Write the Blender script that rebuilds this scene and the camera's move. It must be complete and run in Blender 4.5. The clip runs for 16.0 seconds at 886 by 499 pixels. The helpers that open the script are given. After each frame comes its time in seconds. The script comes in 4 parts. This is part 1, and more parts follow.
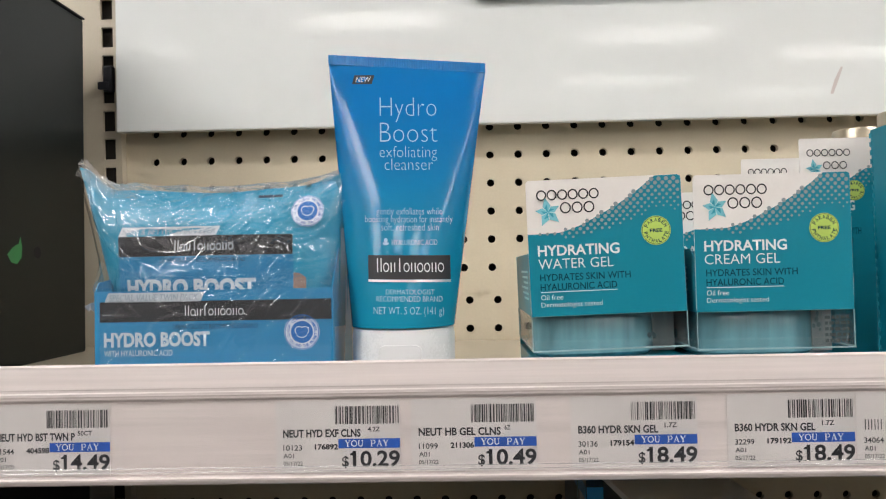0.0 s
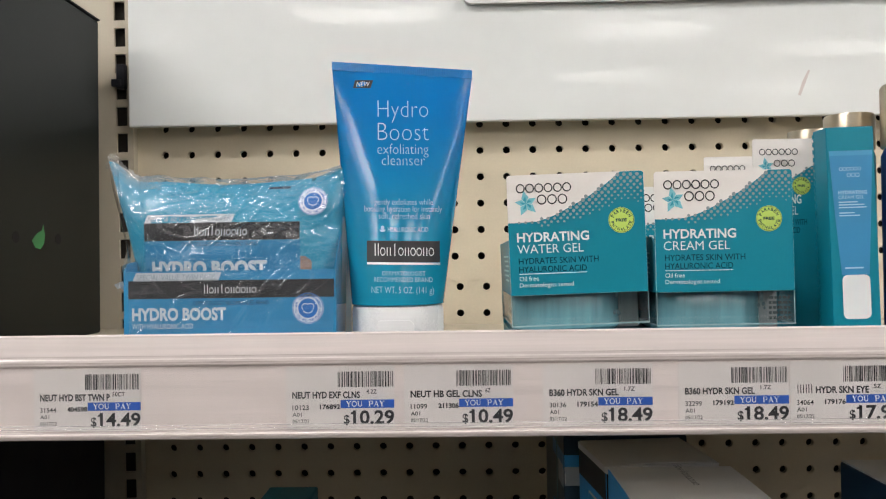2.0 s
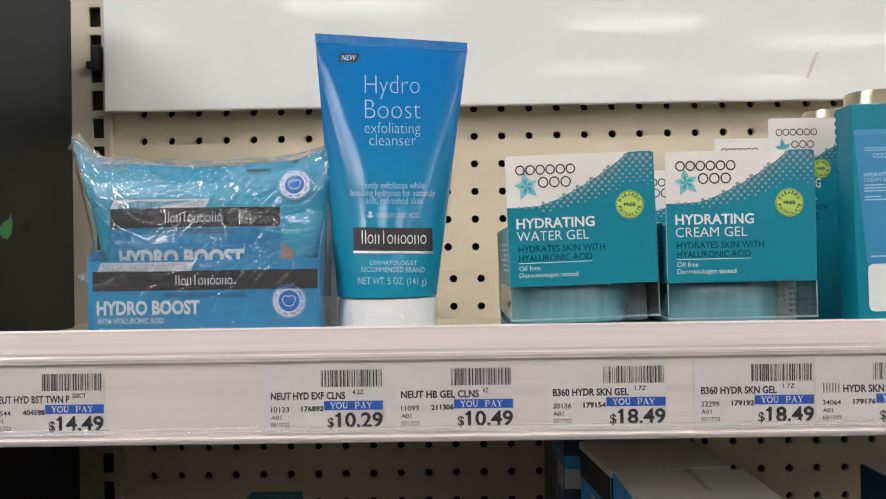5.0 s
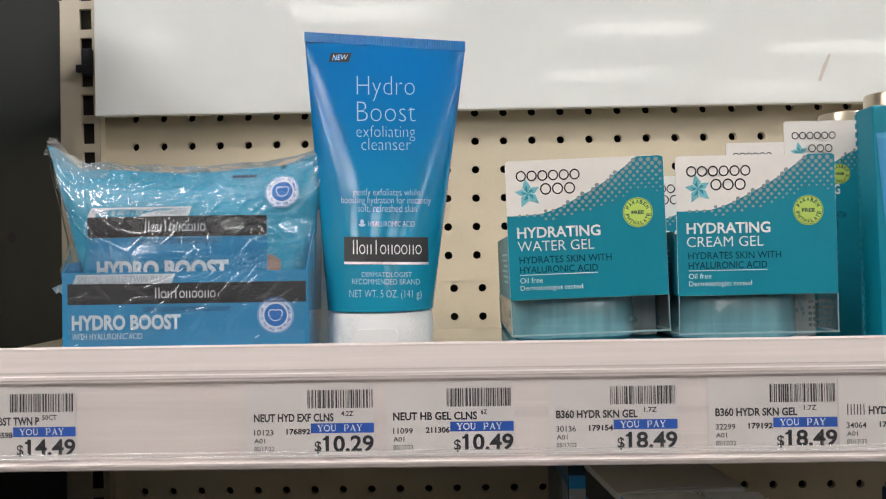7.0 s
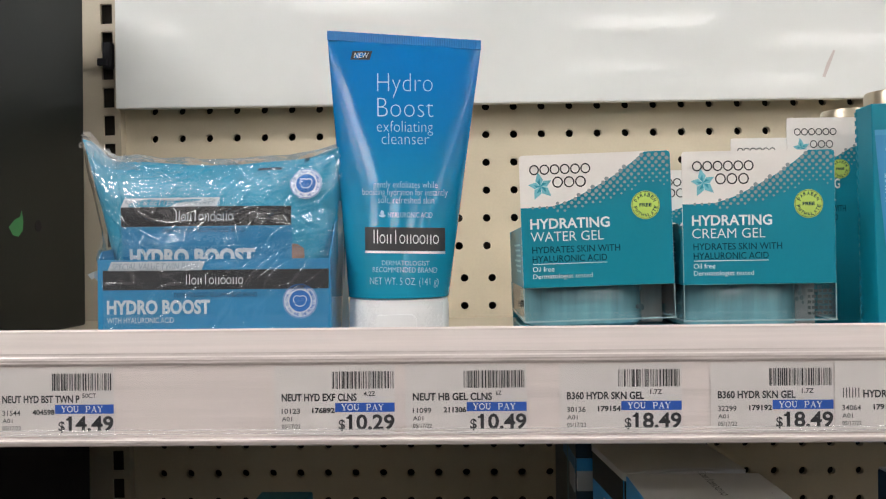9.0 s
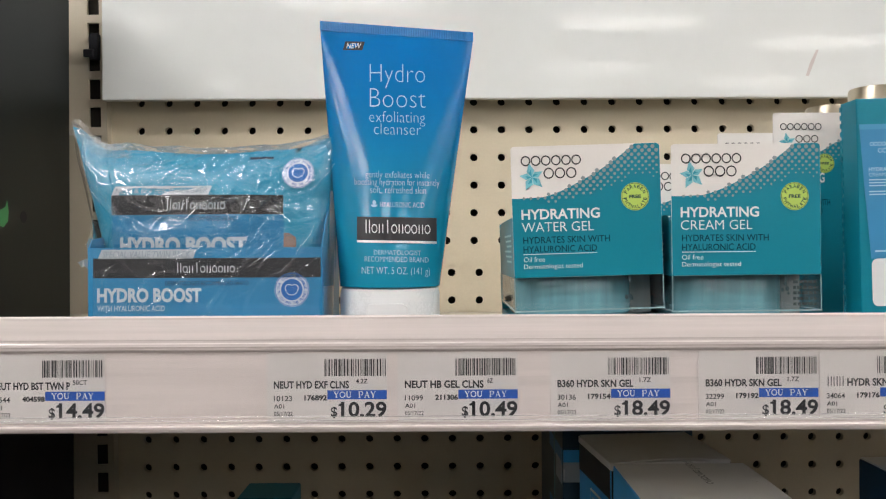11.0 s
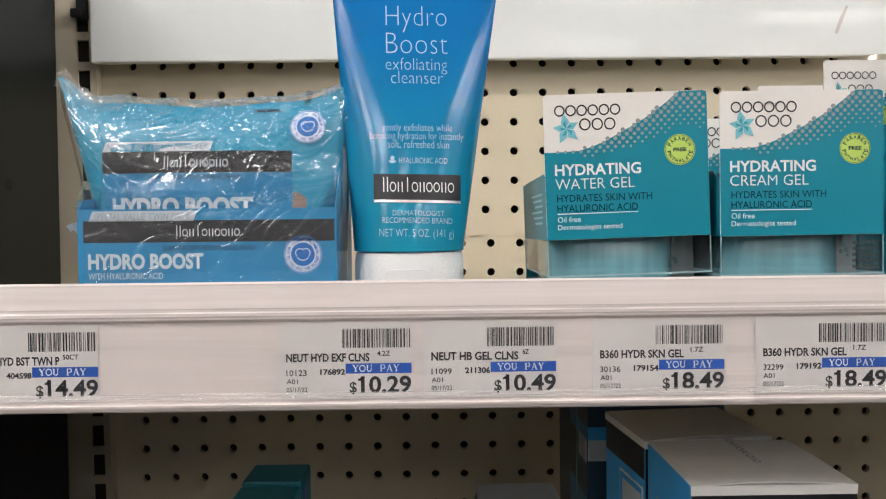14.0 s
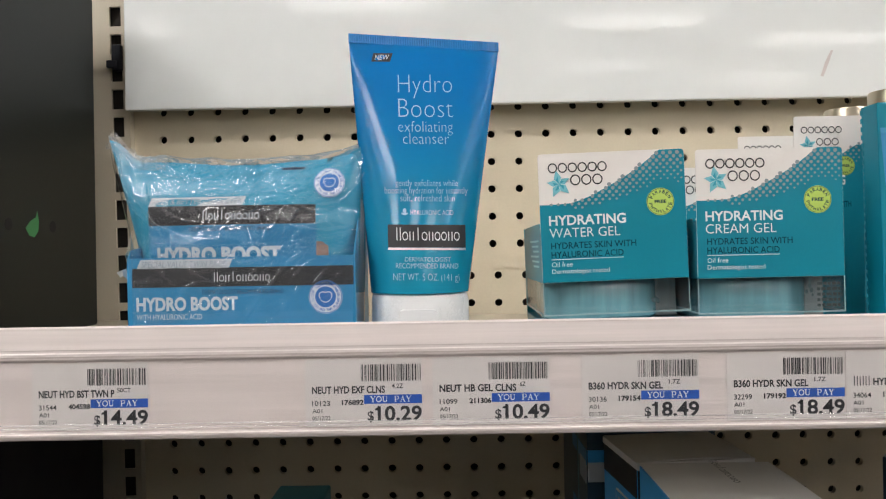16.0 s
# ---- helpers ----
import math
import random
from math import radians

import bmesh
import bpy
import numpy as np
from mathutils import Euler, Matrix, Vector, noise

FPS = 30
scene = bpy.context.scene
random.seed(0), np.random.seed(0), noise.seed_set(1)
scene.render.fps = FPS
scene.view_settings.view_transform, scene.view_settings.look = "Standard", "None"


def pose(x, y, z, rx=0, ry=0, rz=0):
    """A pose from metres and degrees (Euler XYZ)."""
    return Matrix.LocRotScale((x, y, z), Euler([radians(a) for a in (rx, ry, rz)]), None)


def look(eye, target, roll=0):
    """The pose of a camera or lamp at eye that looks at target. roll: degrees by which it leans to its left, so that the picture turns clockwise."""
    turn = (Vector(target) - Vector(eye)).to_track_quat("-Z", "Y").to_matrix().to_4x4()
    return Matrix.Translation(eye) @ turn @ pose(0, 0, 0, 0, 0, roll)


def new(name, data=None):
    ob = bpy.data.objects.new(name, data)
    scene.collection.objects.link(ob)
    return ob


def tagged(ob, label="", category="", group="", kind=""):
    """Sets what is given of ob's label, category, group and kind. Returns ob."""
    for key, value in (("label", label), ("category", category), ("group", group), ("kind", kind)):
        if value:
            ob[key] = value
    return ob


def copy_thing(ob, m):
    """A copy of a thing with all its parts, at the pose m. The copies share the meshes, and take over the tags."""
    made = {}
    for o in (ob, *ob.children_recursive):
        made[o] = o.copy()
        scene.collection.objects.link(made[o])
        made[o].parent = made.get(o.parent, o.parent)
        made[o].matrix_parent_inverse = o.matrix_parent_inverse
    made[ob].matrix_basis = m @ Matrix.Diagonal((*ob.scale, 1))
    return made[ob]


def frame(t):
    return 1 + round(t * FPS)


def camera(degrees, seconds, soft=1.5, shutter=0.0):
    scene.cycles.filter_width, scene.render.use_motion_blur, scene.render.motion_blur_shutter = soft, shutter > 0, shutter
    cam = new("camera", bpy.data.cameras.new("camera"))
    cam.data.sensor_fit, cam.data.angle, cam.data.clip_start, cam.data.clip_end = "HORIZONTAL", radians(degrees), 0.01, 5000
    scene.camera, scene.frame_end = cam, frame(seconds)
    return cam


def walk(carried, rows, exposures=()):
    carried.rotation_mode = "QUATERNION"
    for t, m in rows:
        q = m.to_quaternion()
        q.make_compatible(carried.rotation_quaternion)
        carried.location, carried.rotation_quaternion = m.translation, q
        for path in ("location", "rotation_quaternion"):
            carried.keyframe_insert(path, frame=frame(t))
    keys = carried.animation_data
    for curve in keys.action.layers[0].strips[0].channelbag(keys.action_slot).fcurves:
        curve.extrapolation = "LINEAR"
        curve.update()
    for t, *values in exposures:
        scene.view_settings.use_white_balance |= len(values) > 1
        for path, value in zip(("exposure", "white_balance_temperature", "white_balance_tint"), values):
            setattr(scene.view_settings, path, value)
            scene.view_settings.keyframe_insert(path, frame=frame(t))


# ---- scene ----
cam = camera(59.4, 16.0, 1.2)
PATH = [
    (0, (0.0181, 0.0099, 1.2774), (-0.0316, 2.0088, 1.3224), -1.11),
    (0.5, (0.0176, -0.0017, 1.2762), (-0.0359, 1.9971, 1.3209), -1.14),
    (1, (0.0199, -0.0173, 1.2718), (-0.0307, 1.9816, 1.3140), -1.16),
    (1.5, (0.0240, -0.0325, 1.2718), (-0.0169, 1.9668, 1.3083), -1.06),
    (2, (0.0217, -0.0364, 1.2729), (-0.0154, 1.9630, 1.2998), -0.80),
    (2.5, (0.0115, -0.0330, 1.2725), (-0.0187, 1.9667, 1.2891), -0.36),
    (3, (0.0092, -0.0226, 1.2673), (-0.0185, 1.9772, 1.2761), 0.01),
    (3.5, (0.0022, -0.0117, 1.2619), (-0.0233, 1.9881, 1.2662), 0.08),
    (4, (0.0144, -0.0159, 1.2697), (-0.0095, 1.9840, 1.2730), -0.17),
    (4.5, (0.0204, -0.0133, 1.2701), (-0.0001, 1.9866, 1.2764), -0.58),
    (5, (0.0205, -0.0039, 1.2701), (0.0040, 1.9960, 1.2814), -0.88),
    (5.2, (0.0195, 0.0021, 1.2731), (0.0040, 2.0020, 1.2844), -0.88),
    (7.3, (0.0242, 0.0181, 1.2718), (-0.0095, 2.0174, 1.3000), -0.93),
    (7.5, (0.0242, 0.0171, 1.2713), (-0.0245, 2.0164, 1.2920), -0.93),
    (8, (0.0238, 0.0139, 1.2703), (-0.0275, 2.0132, 1.2869), -0.80),
    (8.5, (0.0205, 0.0166, 1.2698), (-0.0299, 2.0160, 1.2790), -0.72),
    (9, (0.0188, 0.0004, 1.2715), (-0.0213, 2.0000, 1.2764), -0.62),
    (9.5, (0.0178, -0.0112, 1.2689), (-0.0071, 1.9887, 1.2759), -0.48),
    (9.7, (0.0218, -0.0172, 1.2689), (0.0019, 1.9827, 1.2759), -0.48),
    (11.8, (0.0111, 0.0067, 1.2658), (0.0313, 2.0070, 1.2598), -0.31),
    (12, (0.0116, 0.0072, 1.2663), (0.0353, 2.0070, 1.2508), -0.36),
    (12.5, (0.0098, 0.0166, 1.2638), (0.0315, 2.0163, 1.2340), -0.45),
    (13, (0.0033, 0.0350, 1.2553), (0.0226, 2.0345, 1.2139), -0.51),
    (13.5, (-0.0001, 0.0361, 1.2538), (0.0176, 2.0354, 1.2039), -0.54),
    (14, (0.0009, 0.0312, 1.2585), (0.0194, 2.0305, 1.2093), -0.63),
    (14.5, (0.0059, 0.0257, 1.2588), (0.0162, 2.0252, 1.2174), -0.77),
    (15, (0.0072, 0.0119, 1.2624), (0.0084, 2.0117, 1.2358), -0.90),
    (15.5, (0.0057, -0.0049, 1.2682), (-0.0031, 1.9950, 1.2588), -1.02),
    (16, (0.0040, -0.0104, 1.2699), (-0.0118, 1.9895, 1.2748), -0.99),
]
walk(cam, [(t, look(eye, target, roll)) for t, eye, target, roll in PATH],
     exposures=[(0, 0.0), (2, -0.02), (4.5, -0.06), (8, -0.07), (9.5, -0.03), (12, -0.05), (13.2, 0.05), (14.5, 0.04), (16, -0.04)])

# ---- light and world ----
world = bpy.data.worlds.new("store_air")
world.use_nodes = True
world.node_tree.nodes["Background"].inputs[0].default_value = (0.5, 0.5, 0.5, 1)
world.node_tree.nodes["Background"].inputs[1].default_value = 0.03
scene.world = world
LAMP = 18.7          # glow of the ceiling panels
scene.view_settings.exposure = 0.0


# ---- materials ----
def material(name, colour, rough=0.5, metal=0.0, vary=0.06, scale=60.0, fine=900.0, bump=0.0, coat=0.0, spec=0.5, stretch=None, colour2=None, ramp=(0.0, 1.0)):
    m = bpy.data.materials.new(name)
    m.use_nodes = True
    nt = m.node_tree
    b = nt.nodes["Principled BSDF"]
    geo = nt.nodes.new("ShaderNodeNewGeometry")
    mp = nt.nodes.new("ShaderNodeMapping")
    if stretch:
        mp.inputs["Scale"].default_value = stretch
    nt.links.new(geo.outputs["Position"], mp.inputs["Vector"])
    big = nt.nodes.new("ShaderNodeTexNoise")
    big.inputs["Scale"].default_value, big.inputs["Detail"].default_value = scale, 4
    small = nt.nodes.new("ShaderNodeTexNoise")
    small.inputs["Scale"].default_value, small.inputs["Detail"].default_value = fine, 2
    nt.links.new(mp.outputs[0], big.inputs["Vector"])
    nt.links.new(mp.outputs[0], small.inputs["Vector"])
    mix = nt.nodes.new("ShaderNodeMix")
    mix.data_type = "FLOAT"
    mix.inputs[0].default_value = 0.35
    nt.links.new(big.outputs["Fac"], mix.inputs[2])
    nt.links.new(small.outputs["Fac"], mix.inputs[3])
    rng = nt.nodes.new("ShaderNodeMapRange")
    rng.inputs["From Min"].default_value, rng.inputs["From Max"].default_value = 0.3, 0.7
    rng.inputs["To Min"].default_value, rng.inputs["To Max"].default_value = 1 - vary, 1 + vary
    nt.links.new(mix.outputs[0], rng.inputs["Value"])
    mul = nt.nodes.new("ShaderNodeMix")
    mul.data_type, mul.blend_type = "RGBA", "MULTIPLY"
    mul.inputs[0].default_value = 1.0
    if colour2:
        # ink that fades from one colour to another over the height of the thing
        sep = nt.nodes.new("ShaderNodeSeparateXYZ")
        nt.links.new(geo.outputs["Position"], sep.inputs[0])
        zr = nt.nodes.new("ShaderNodeMapRange")
        zr.interpolation_type = "SMOOTHSTEP"
        zr.inputs["From Min"].default_value, zr.inputs["From Max"].default_value = ramp
        nt.links.new(sep.outputs[2], zr.inputs["Value"])
        two = nt.nodes.new("ShaderNodeMix")
        two.data_type = "RGBA"
        two.inputs[6].default_value, two.inputs[7].default_value = (*colour, 1), (*colour2, 1)
        nt.links.new(zr.outputs[0], two.inputs[0])
        nt.links.new(two.outputs[2], mul.inputs[6])
    else:
        mul.inputs[6].default_value = (*colour, 1)
    nt.links.new(rng.outputs[0], mul.inputs[7])
    nt.links.new(mul.outputs[2], b.inputs["Base Color"])
    rr = nt.nodes.new("ShaderNodeMapRange")
    rr.inputs["To Min"].default_value, rr.inputs["To Max"].default_value = max(0.02, rough * 0.8), min(1, rough * 1.2)
    nt.links.new(mix.outputs[0], rr.inputs["Value"])
    nt.links.new(rr.outputs[0], b.inputs["Roughness"])
    b.inputs["Metallic"].default_value = metal
    b.inputs["Specular IOR Level"].default_value = spec
    b.inputs["Coat Weight"].default_value = coat
    b.inputs["Coat Roughness"].default_value = 0.06
    if bump:
        bp = nt.nodes.new("ShaderNodeBump")
        bp.inputs["Strength"].default_value, bp.inputs["Distance"].default_value = bump, 0.0006
        nt.links.new(mix.outputs[0], bp.inputs["Height"])
        nt.links.new(bp.outputs[0], b.inputs["Normal"])
    return m


def clear_film(name, tint=(1, 1, 1), rough=0.06, wrinkle=0.0, scale=90.0, boost=1.0, most=0.4, haze=0.0):
    """A thin clear sheet: lets light straight through and mirrors a little of it."""
    m = bpy.data.materials.new(name)
    m.use_nodes = True
    nt = m.node_tree
    for n in list(nt.nodes):
        nt.nodes.remove(n)
    out = nt.nodes.new("ShaderNodeOutputMaterial")
    tr = nt.nodes.new("ShaderNodeBsdfTransparent")
    tr.inputs[0].default_value = (*tint, 1)
    gl = nt.nodes.new("ShaderNodeBsdfGlossy")
    gl.inputs["Roughness"].default_value = rough
    fr = nt.nodes.new("ShaderNodeFresnel")
    fr.inputs["IOR"].default_value = 1.5
    mx = nt.nodes.new("ShaderNodeMixShader")
    ml = nt.nodes.new("ShaderNodeMath")
    ml.operation, ml.use_clamp = "MULTIPLY", True
    ml.inputs[1].default_value = boost
    nt.links.new(fr.outputs[0], ml.inputs[0])
    lo = nt.nodes.new("ShaderNodeMath")
    lo.operation = "MINIMUM"
    lo.inputs[1].default_value = most
    nt.links.new(ml.outputs[0], lo.inputs[0])
    nt.links.new(lo.outputs[0], mx.inputs[0])
    nt.links.new(tr.outputs[0], mx.inputs[1])
    nt.links.new(gl.outputs[0], mx.inputs[2])
    nt.links.new(mx.outputs[0], out.inputs[0])
    if haze:
        milk = nt.nodes.new("ShaderNodeBsdfDiffuse")
        milk.inputs[0].default_value = (0.9, 0.9, 0.9, 1)
        veil = nt.nodes.new("ShaderNodeMixShader")
        veil.inputs[0].default_value = haze
        nt.links.new(tr.outputs[0], veil.inputs[1])
        nt.links.new(milk.outputs[0], veil.inputs[2])
        nt.links.new(veil.outputs[0], mx.inputs[1])
    if wrinkle:
        geo = nt.nodes.new("ShaderNodeNewGeometry")
        mp = nt.nodes.new("ShaderNodeMapping")
        mp.inputs["Rotation"].default_value = (0, radians(52), 0)
        mp.inputs["Scale"].default_value = (0.25, 1, 1.6)
        ns = nt.nodes.new("ShaderNodeTexNoise")
        ns.inputs["Scale"].default_value, ns.inputs["Detail"].default_value, ns.inputs["Distortion"].default_value = scale, 3, 1.2
        bp = nt.nodes.new("ShaderNodeBump")
        bp.inputs["Strength"].default_value, bp.inputs["Distance"].default_value = wrinkle, 0.004
        nt.links.new(geo.outputs["Position"], mp.inputs["Vector"])
        nt.links.new(mp.outputs[0], ns.inputs["Vector"])
        nt.links.new(ns.outputs["Fac"], bp.inputs["Height"])
        nt.links.new(bp.outputs[0], gl.inputs["Normal"])
        nt.links.new(bp.outputs[0], fr.inputs["Normal"])
    return m


def glow(name, colour, strength):
    m = bpy.data.materials.new(name)
    m.use_nodes = True
    b = m.node_tree.nodes["Principled BSDF"]
    b.inputs["Base Color"].default_value = (0.8, 0.8, 0.8, 1)
    b.inputs["Emission Color"].default_value = (*colour, 1)
    b.inputs["Emission Strength"].default_value = strength
    return m


M_LAMP = glow("lamp_diffuser", (1.0, 0.965, 0.935), LAMP)
M_CEIL = material("ceiling_tile", (0.75, 0.74, 0.71), 0.9, scale=3, fine=60, bump=0.3)
M_FLOOR = material("vinyl_floor", (0.16, 0.15, 0.14), 0.35, scale=2, fine=80)
M_WALL = material("painted_wall", (0.6, 0.58, 0.54), 0.7, scale=2, fine=60)
M_LIGHT_BLOCK = material("light_block_grey", (0.20, 0.20, 0.20), 0.6, scale=3, fine=40)
M_PEG = material("beige_hardboard", (0.63, 0.555, 0.42), 0.42, vary=0.05, scale=14, fine=500, bump=0.12)
M_STEEL = material("beige_steel", (0.52, 0.46, 0.36), 0.38, vary=0.05, scale=18, fine=700, bump=0.05)
# near-black colour that stands for the shade in holes and slots
M_HOLE_SHADE = material("hole_shade", (0.03, 0.025, 0.02), 0.9)
M_PANEL = material("gloss_white_panel", (0.765, 0.785, 0.782), 0.05, vary=0.02, scale=5, fine=60, spec=0.16)
M_BLACK = material("charcoal_board", (0.0030, 0.0060, 0.0058), 0.40, vary=0.15, scale=8, fine=400, bump=0.05, spec=0.30)
M_BLACK2 = material("matt_black", (0.015, 0.0155, 0.020), 0.6, spec=0.25)
M_LEAF = material("green_print", (0.03, 0.22, 0.07), 0.4)
# tone streaked lengthwise, painting the reflections along the plastic
M_LIP = material("white_shelf_moulding", (0.715, 0.64, 0.62), 0.16, vary=0.10, scale=190, fine=900, stretch=(0.02, 1, 1), coat=0.25)
M_CLEAR = clear_film("clear_plastic", rough=0.05)
M_PAPER = material("tag_paper", (0.645, 0.605, 0.592), 0.7, vary=0.02, scale=40, fine=900)
M_INK = material("black_ink", (0.02, 0.02, 0.024), 0.5, vary=0.1)
M_BLUEBAR = material("blue_ink", (0.02, 0.10, 0.46), 0.5)
M_WHITEINK = material("white_ink", (0.78, 0.79, 0.80), 0.45, vary=0.02)
M_TUBE = material("tube_blue", (0.010, 0.255, 0.395), 0.12, vary=0.03, scale=25, fine=500, spec=0.42, colour2=(0.004, 0.175, 0.49), ramp=(1.255, 1.368))
M_TUBEINK = material("pale_ink", (0.42, 0.62, 0.77), 0.35, vary=0.03)
M_CAP = material("white_cap", (0.78, 0.78, 0.79), 0.28, vary=0.02, bump=0.0)
M_SILVER = material("silver_foil", (0.80, 0.80, 0.82), 0.42, metal=0.8)
M_PACK = material("wipes_blue", (0.018, 0.270, 0.425), 0.32, vary=0.06, scale=30, fine=400)
M_PACK2 = material("wipes_label_blue", (0.015, 0.205, 0.405), 0.35, vary=0.05)
M_TRAY = material("tray_blue", (0.026, 0.235, 0.455), 0.4, vary=0.04, scale=20, fine=600)
M_GREY = material("grey_print", (0.50, 0.54, 0.58), 0.4)
M_SOFTINK = material("soft_white_ink", (0.60, 0.66, 0.70), 0.45, vary=0.03)
M_GREYTXT = material("grey_lettering", (0.30, 0.36, 0.42), 0.5)
M_NAVY = material("navy_ink", (0.006, 0.03, 0.08), 0.5)
M_SEAL = material("seal_blue", (0.02, 0.16, 0.50), 0.4)
M_BROWN = material("brown_tab", (0.28, 0.17, 0.13), 0.6)
M_FILM = clear_film("shrink_wrap", rough=0.06, wrinkle=0.02, scale=70, boost=2.2, most=0.55, haze=0.02)
# milky white put in for the lamp shine on the wrap's top fold
M_FILM_WHITENED = clear_film("shrink_wrap_whitened", rough=0.08, boost=2.5, most=0.6, haze=0.15)
M_CARD = material("white_card", (0.80, 0.755, 0.72), 0.45, vary=0.02, scale=25, fine=700)
M_TEAL = material("teal_print", (0.004, 0.225, 0.315), 0.38, vary=0.04, scale=25, fine=700, spec=0.35)
M_DOT = material("dot_print", (0.27, 0.31, 0.32), 0.4)
M_STAR = material("star_teal", (0.20, 0.54, 0.62), 0.4)
M_STAR2 = material("star_teal_deep", (0.045, 0.36, 0.47), 0.4)
M_LIME = material("lime_print", (0.50, 0.66, 0.13), 0.4)
M_TEALTXT = material("deep_teal_ink", (0.002, 0.040, 0.068), 0.6, spec=0.2)
# upright bands in the tone paint the reflections in the glass
M_JAR = material("jar_glass_blue", (0.15, 0.335, 0.385), 0.2, vary=0.26, scale=75, fine=300, stretch=(1, 1, 0.06), coat=0.3)
M_JARIN = material("grey_card_inside", (0.24, 0.26, 0.26), 0.6, vary=0.25, scale=90, fine=300, stretch=(1, 1, 0.08))
M_BEAD = clear_film("cover_ridge", rough=0.12, boost=2.0, most=0.5, haze=0.25)
M_FAINT = material("faint_print", (0.06, 0.085, 0.09), 0.6, spec=0.2)
M_FOLDPRINT = material("fold_print", (0.055, 0.10, 0.115), 0.4, vary=0.2)
# opaque pale colour for the highlights along clear plastic edges
M_EDGE = material("edge_shine", (0.30, 0.44, 0.47), 0.25)
M_GOLD = material("champagne_metal", (0.50, 0.44, 0.34), 0.3, metal=0.85, vary=0.05, stretch=(1, 1, 0.2))
M_EYE = material("eye_tube_print", (0.045, 0.26, 0.50), 0.35, vary=0.03)
M_EYE2 = material("eye_tube_crimp", (0.07, 0.32, 0.55), 0.35, vary=0.03)
M_INDIGO = material("indigo_plastic", (0.02, 0.04, 0.22), 0.3)
# the carton teal, darkened for the shade below the shelf
M_SHADED_TEAL = material("shaded_teal", (0.012, 0.15, 0.20), 0.4)
M_BOXBLUE = material("carton_blue", (0.05, 0.37, 0.80), 0.4)
M_BOXTOP = material("carton_white_top", (0.80, 0.785, 0.76), 0.3, vary=0.03)
M_BOXBLACK = material("carton_black", (0.012, 0.012, 0.016), 0.35)
M_NAVYBOX = material("carton_navy", (0.018, 0.045, 0.075), 0.3)
M_DIRT = material("scuff_mark", (0.60, 0.54, 0.53), 0.4)


# ---- builders ----
def thing(name, label, category, at=(0, 0, 0), group="", kind="", turn=(0, 0, 0)):
    ob = new(name)
    ob.empty_display_size = 0.01
    ob.matrix_basis = pose(*at, *turn)
    return tagged(ob, label, category, group, kind)


def part(name, bm, mat, parent=None, label="", smooth=False):
    me = bpy.data.meshes.new(name)
    bm.to_mesh(me)
    bm.free()
    me.materials.append(mat)
    if smooth:
        for p in me.polygons:
            p.use_smooth = True
        me.set_sharp_from_angle(angle=radians(32))
    ob = new(name, me)
    if parent:
        ob.parent = parent
    if label:
        ob["label"] = label
    return ob


def block(x0, x1, y0, y1, z0, z1, bevel=0.0, seg=2):
    bm = bmesh.new()
    bmesh.ops.create_cube(bm, size=1, matrix=Matrix.LocRotScale(((x0 + x1) / 2, (y0 + y1) / 2, (z0 + z1) / 2), None, (x1 - x0, y1 - y0, z1 - z0)))
    if bevel:
        bmesh.ops.bevel(bm, geom=bm.edges[:], offset=bevel, segments=seg, affect="EDGES", profile=0.5)
    return bm


def prism(outline, depth0, depth1, axis="y"):
    """A plate of that outline. axis y: points are (x, z); axis x: points are (y, z)."""
    bm = bmesh.new()
    def put(p, d):
        return bm.verts.new((p[0], d, p[1]) if axis == "y" else (d, p[0], p[1]))
    a = [put(p, depth0) for p in outline]
    b = [put(p, depth1) for p in outline]
    bm.faces.new(a)
    bm.faces.new(b[::-1])
    n = len(outline)
    for i in range(n):
        bm.faces.new((a[i], b[i], b[(i + 1) % n], a[(i + 1) % n]))
    bmesh.ops.recalc_face_normals(bm, faces=bm.faces[:])
    return bm


def rounded(x0, x1, z0, z1, r, n=4):
    pts = []
    for cx, cz, a0 in ((x1 - r, z1 - r, 0), (x0 + r, z1 - r, 90), (x0 + r, z0 + r, 180), (x1 - r, z0 + r, 270)):
        for k in range(n + 1):
            a = radians(a0 + 90 * k / n)
            pts.append((cx + r * math.cos(a), cz + r * math.sin(a)))
    return pts


def lathe(profile, n=32, centre=(0, 0, 0)):
    """profile: (radius, z) from bottom to top."""
    bm = bmesh.new()
    rings = []
    for r, z in profile:
        rings.append([bm.verts.new((centre[0] + r * math.cos(2 * math.pi * k / n), centre[1] + r * math.sin(2 * math.pi * k / n), centre[2] + z)) for k in range(n)])
    for a, b in zip(rings, rings[1:]):
        for k in range(n):
            bm.faces.new((a[k], a[(k + 1) % n], b[(k + 1) % n], b[k]))
    bm.faces.new(rings[0][::-1])
    bm.faces.new(rings[-1])
    return bm


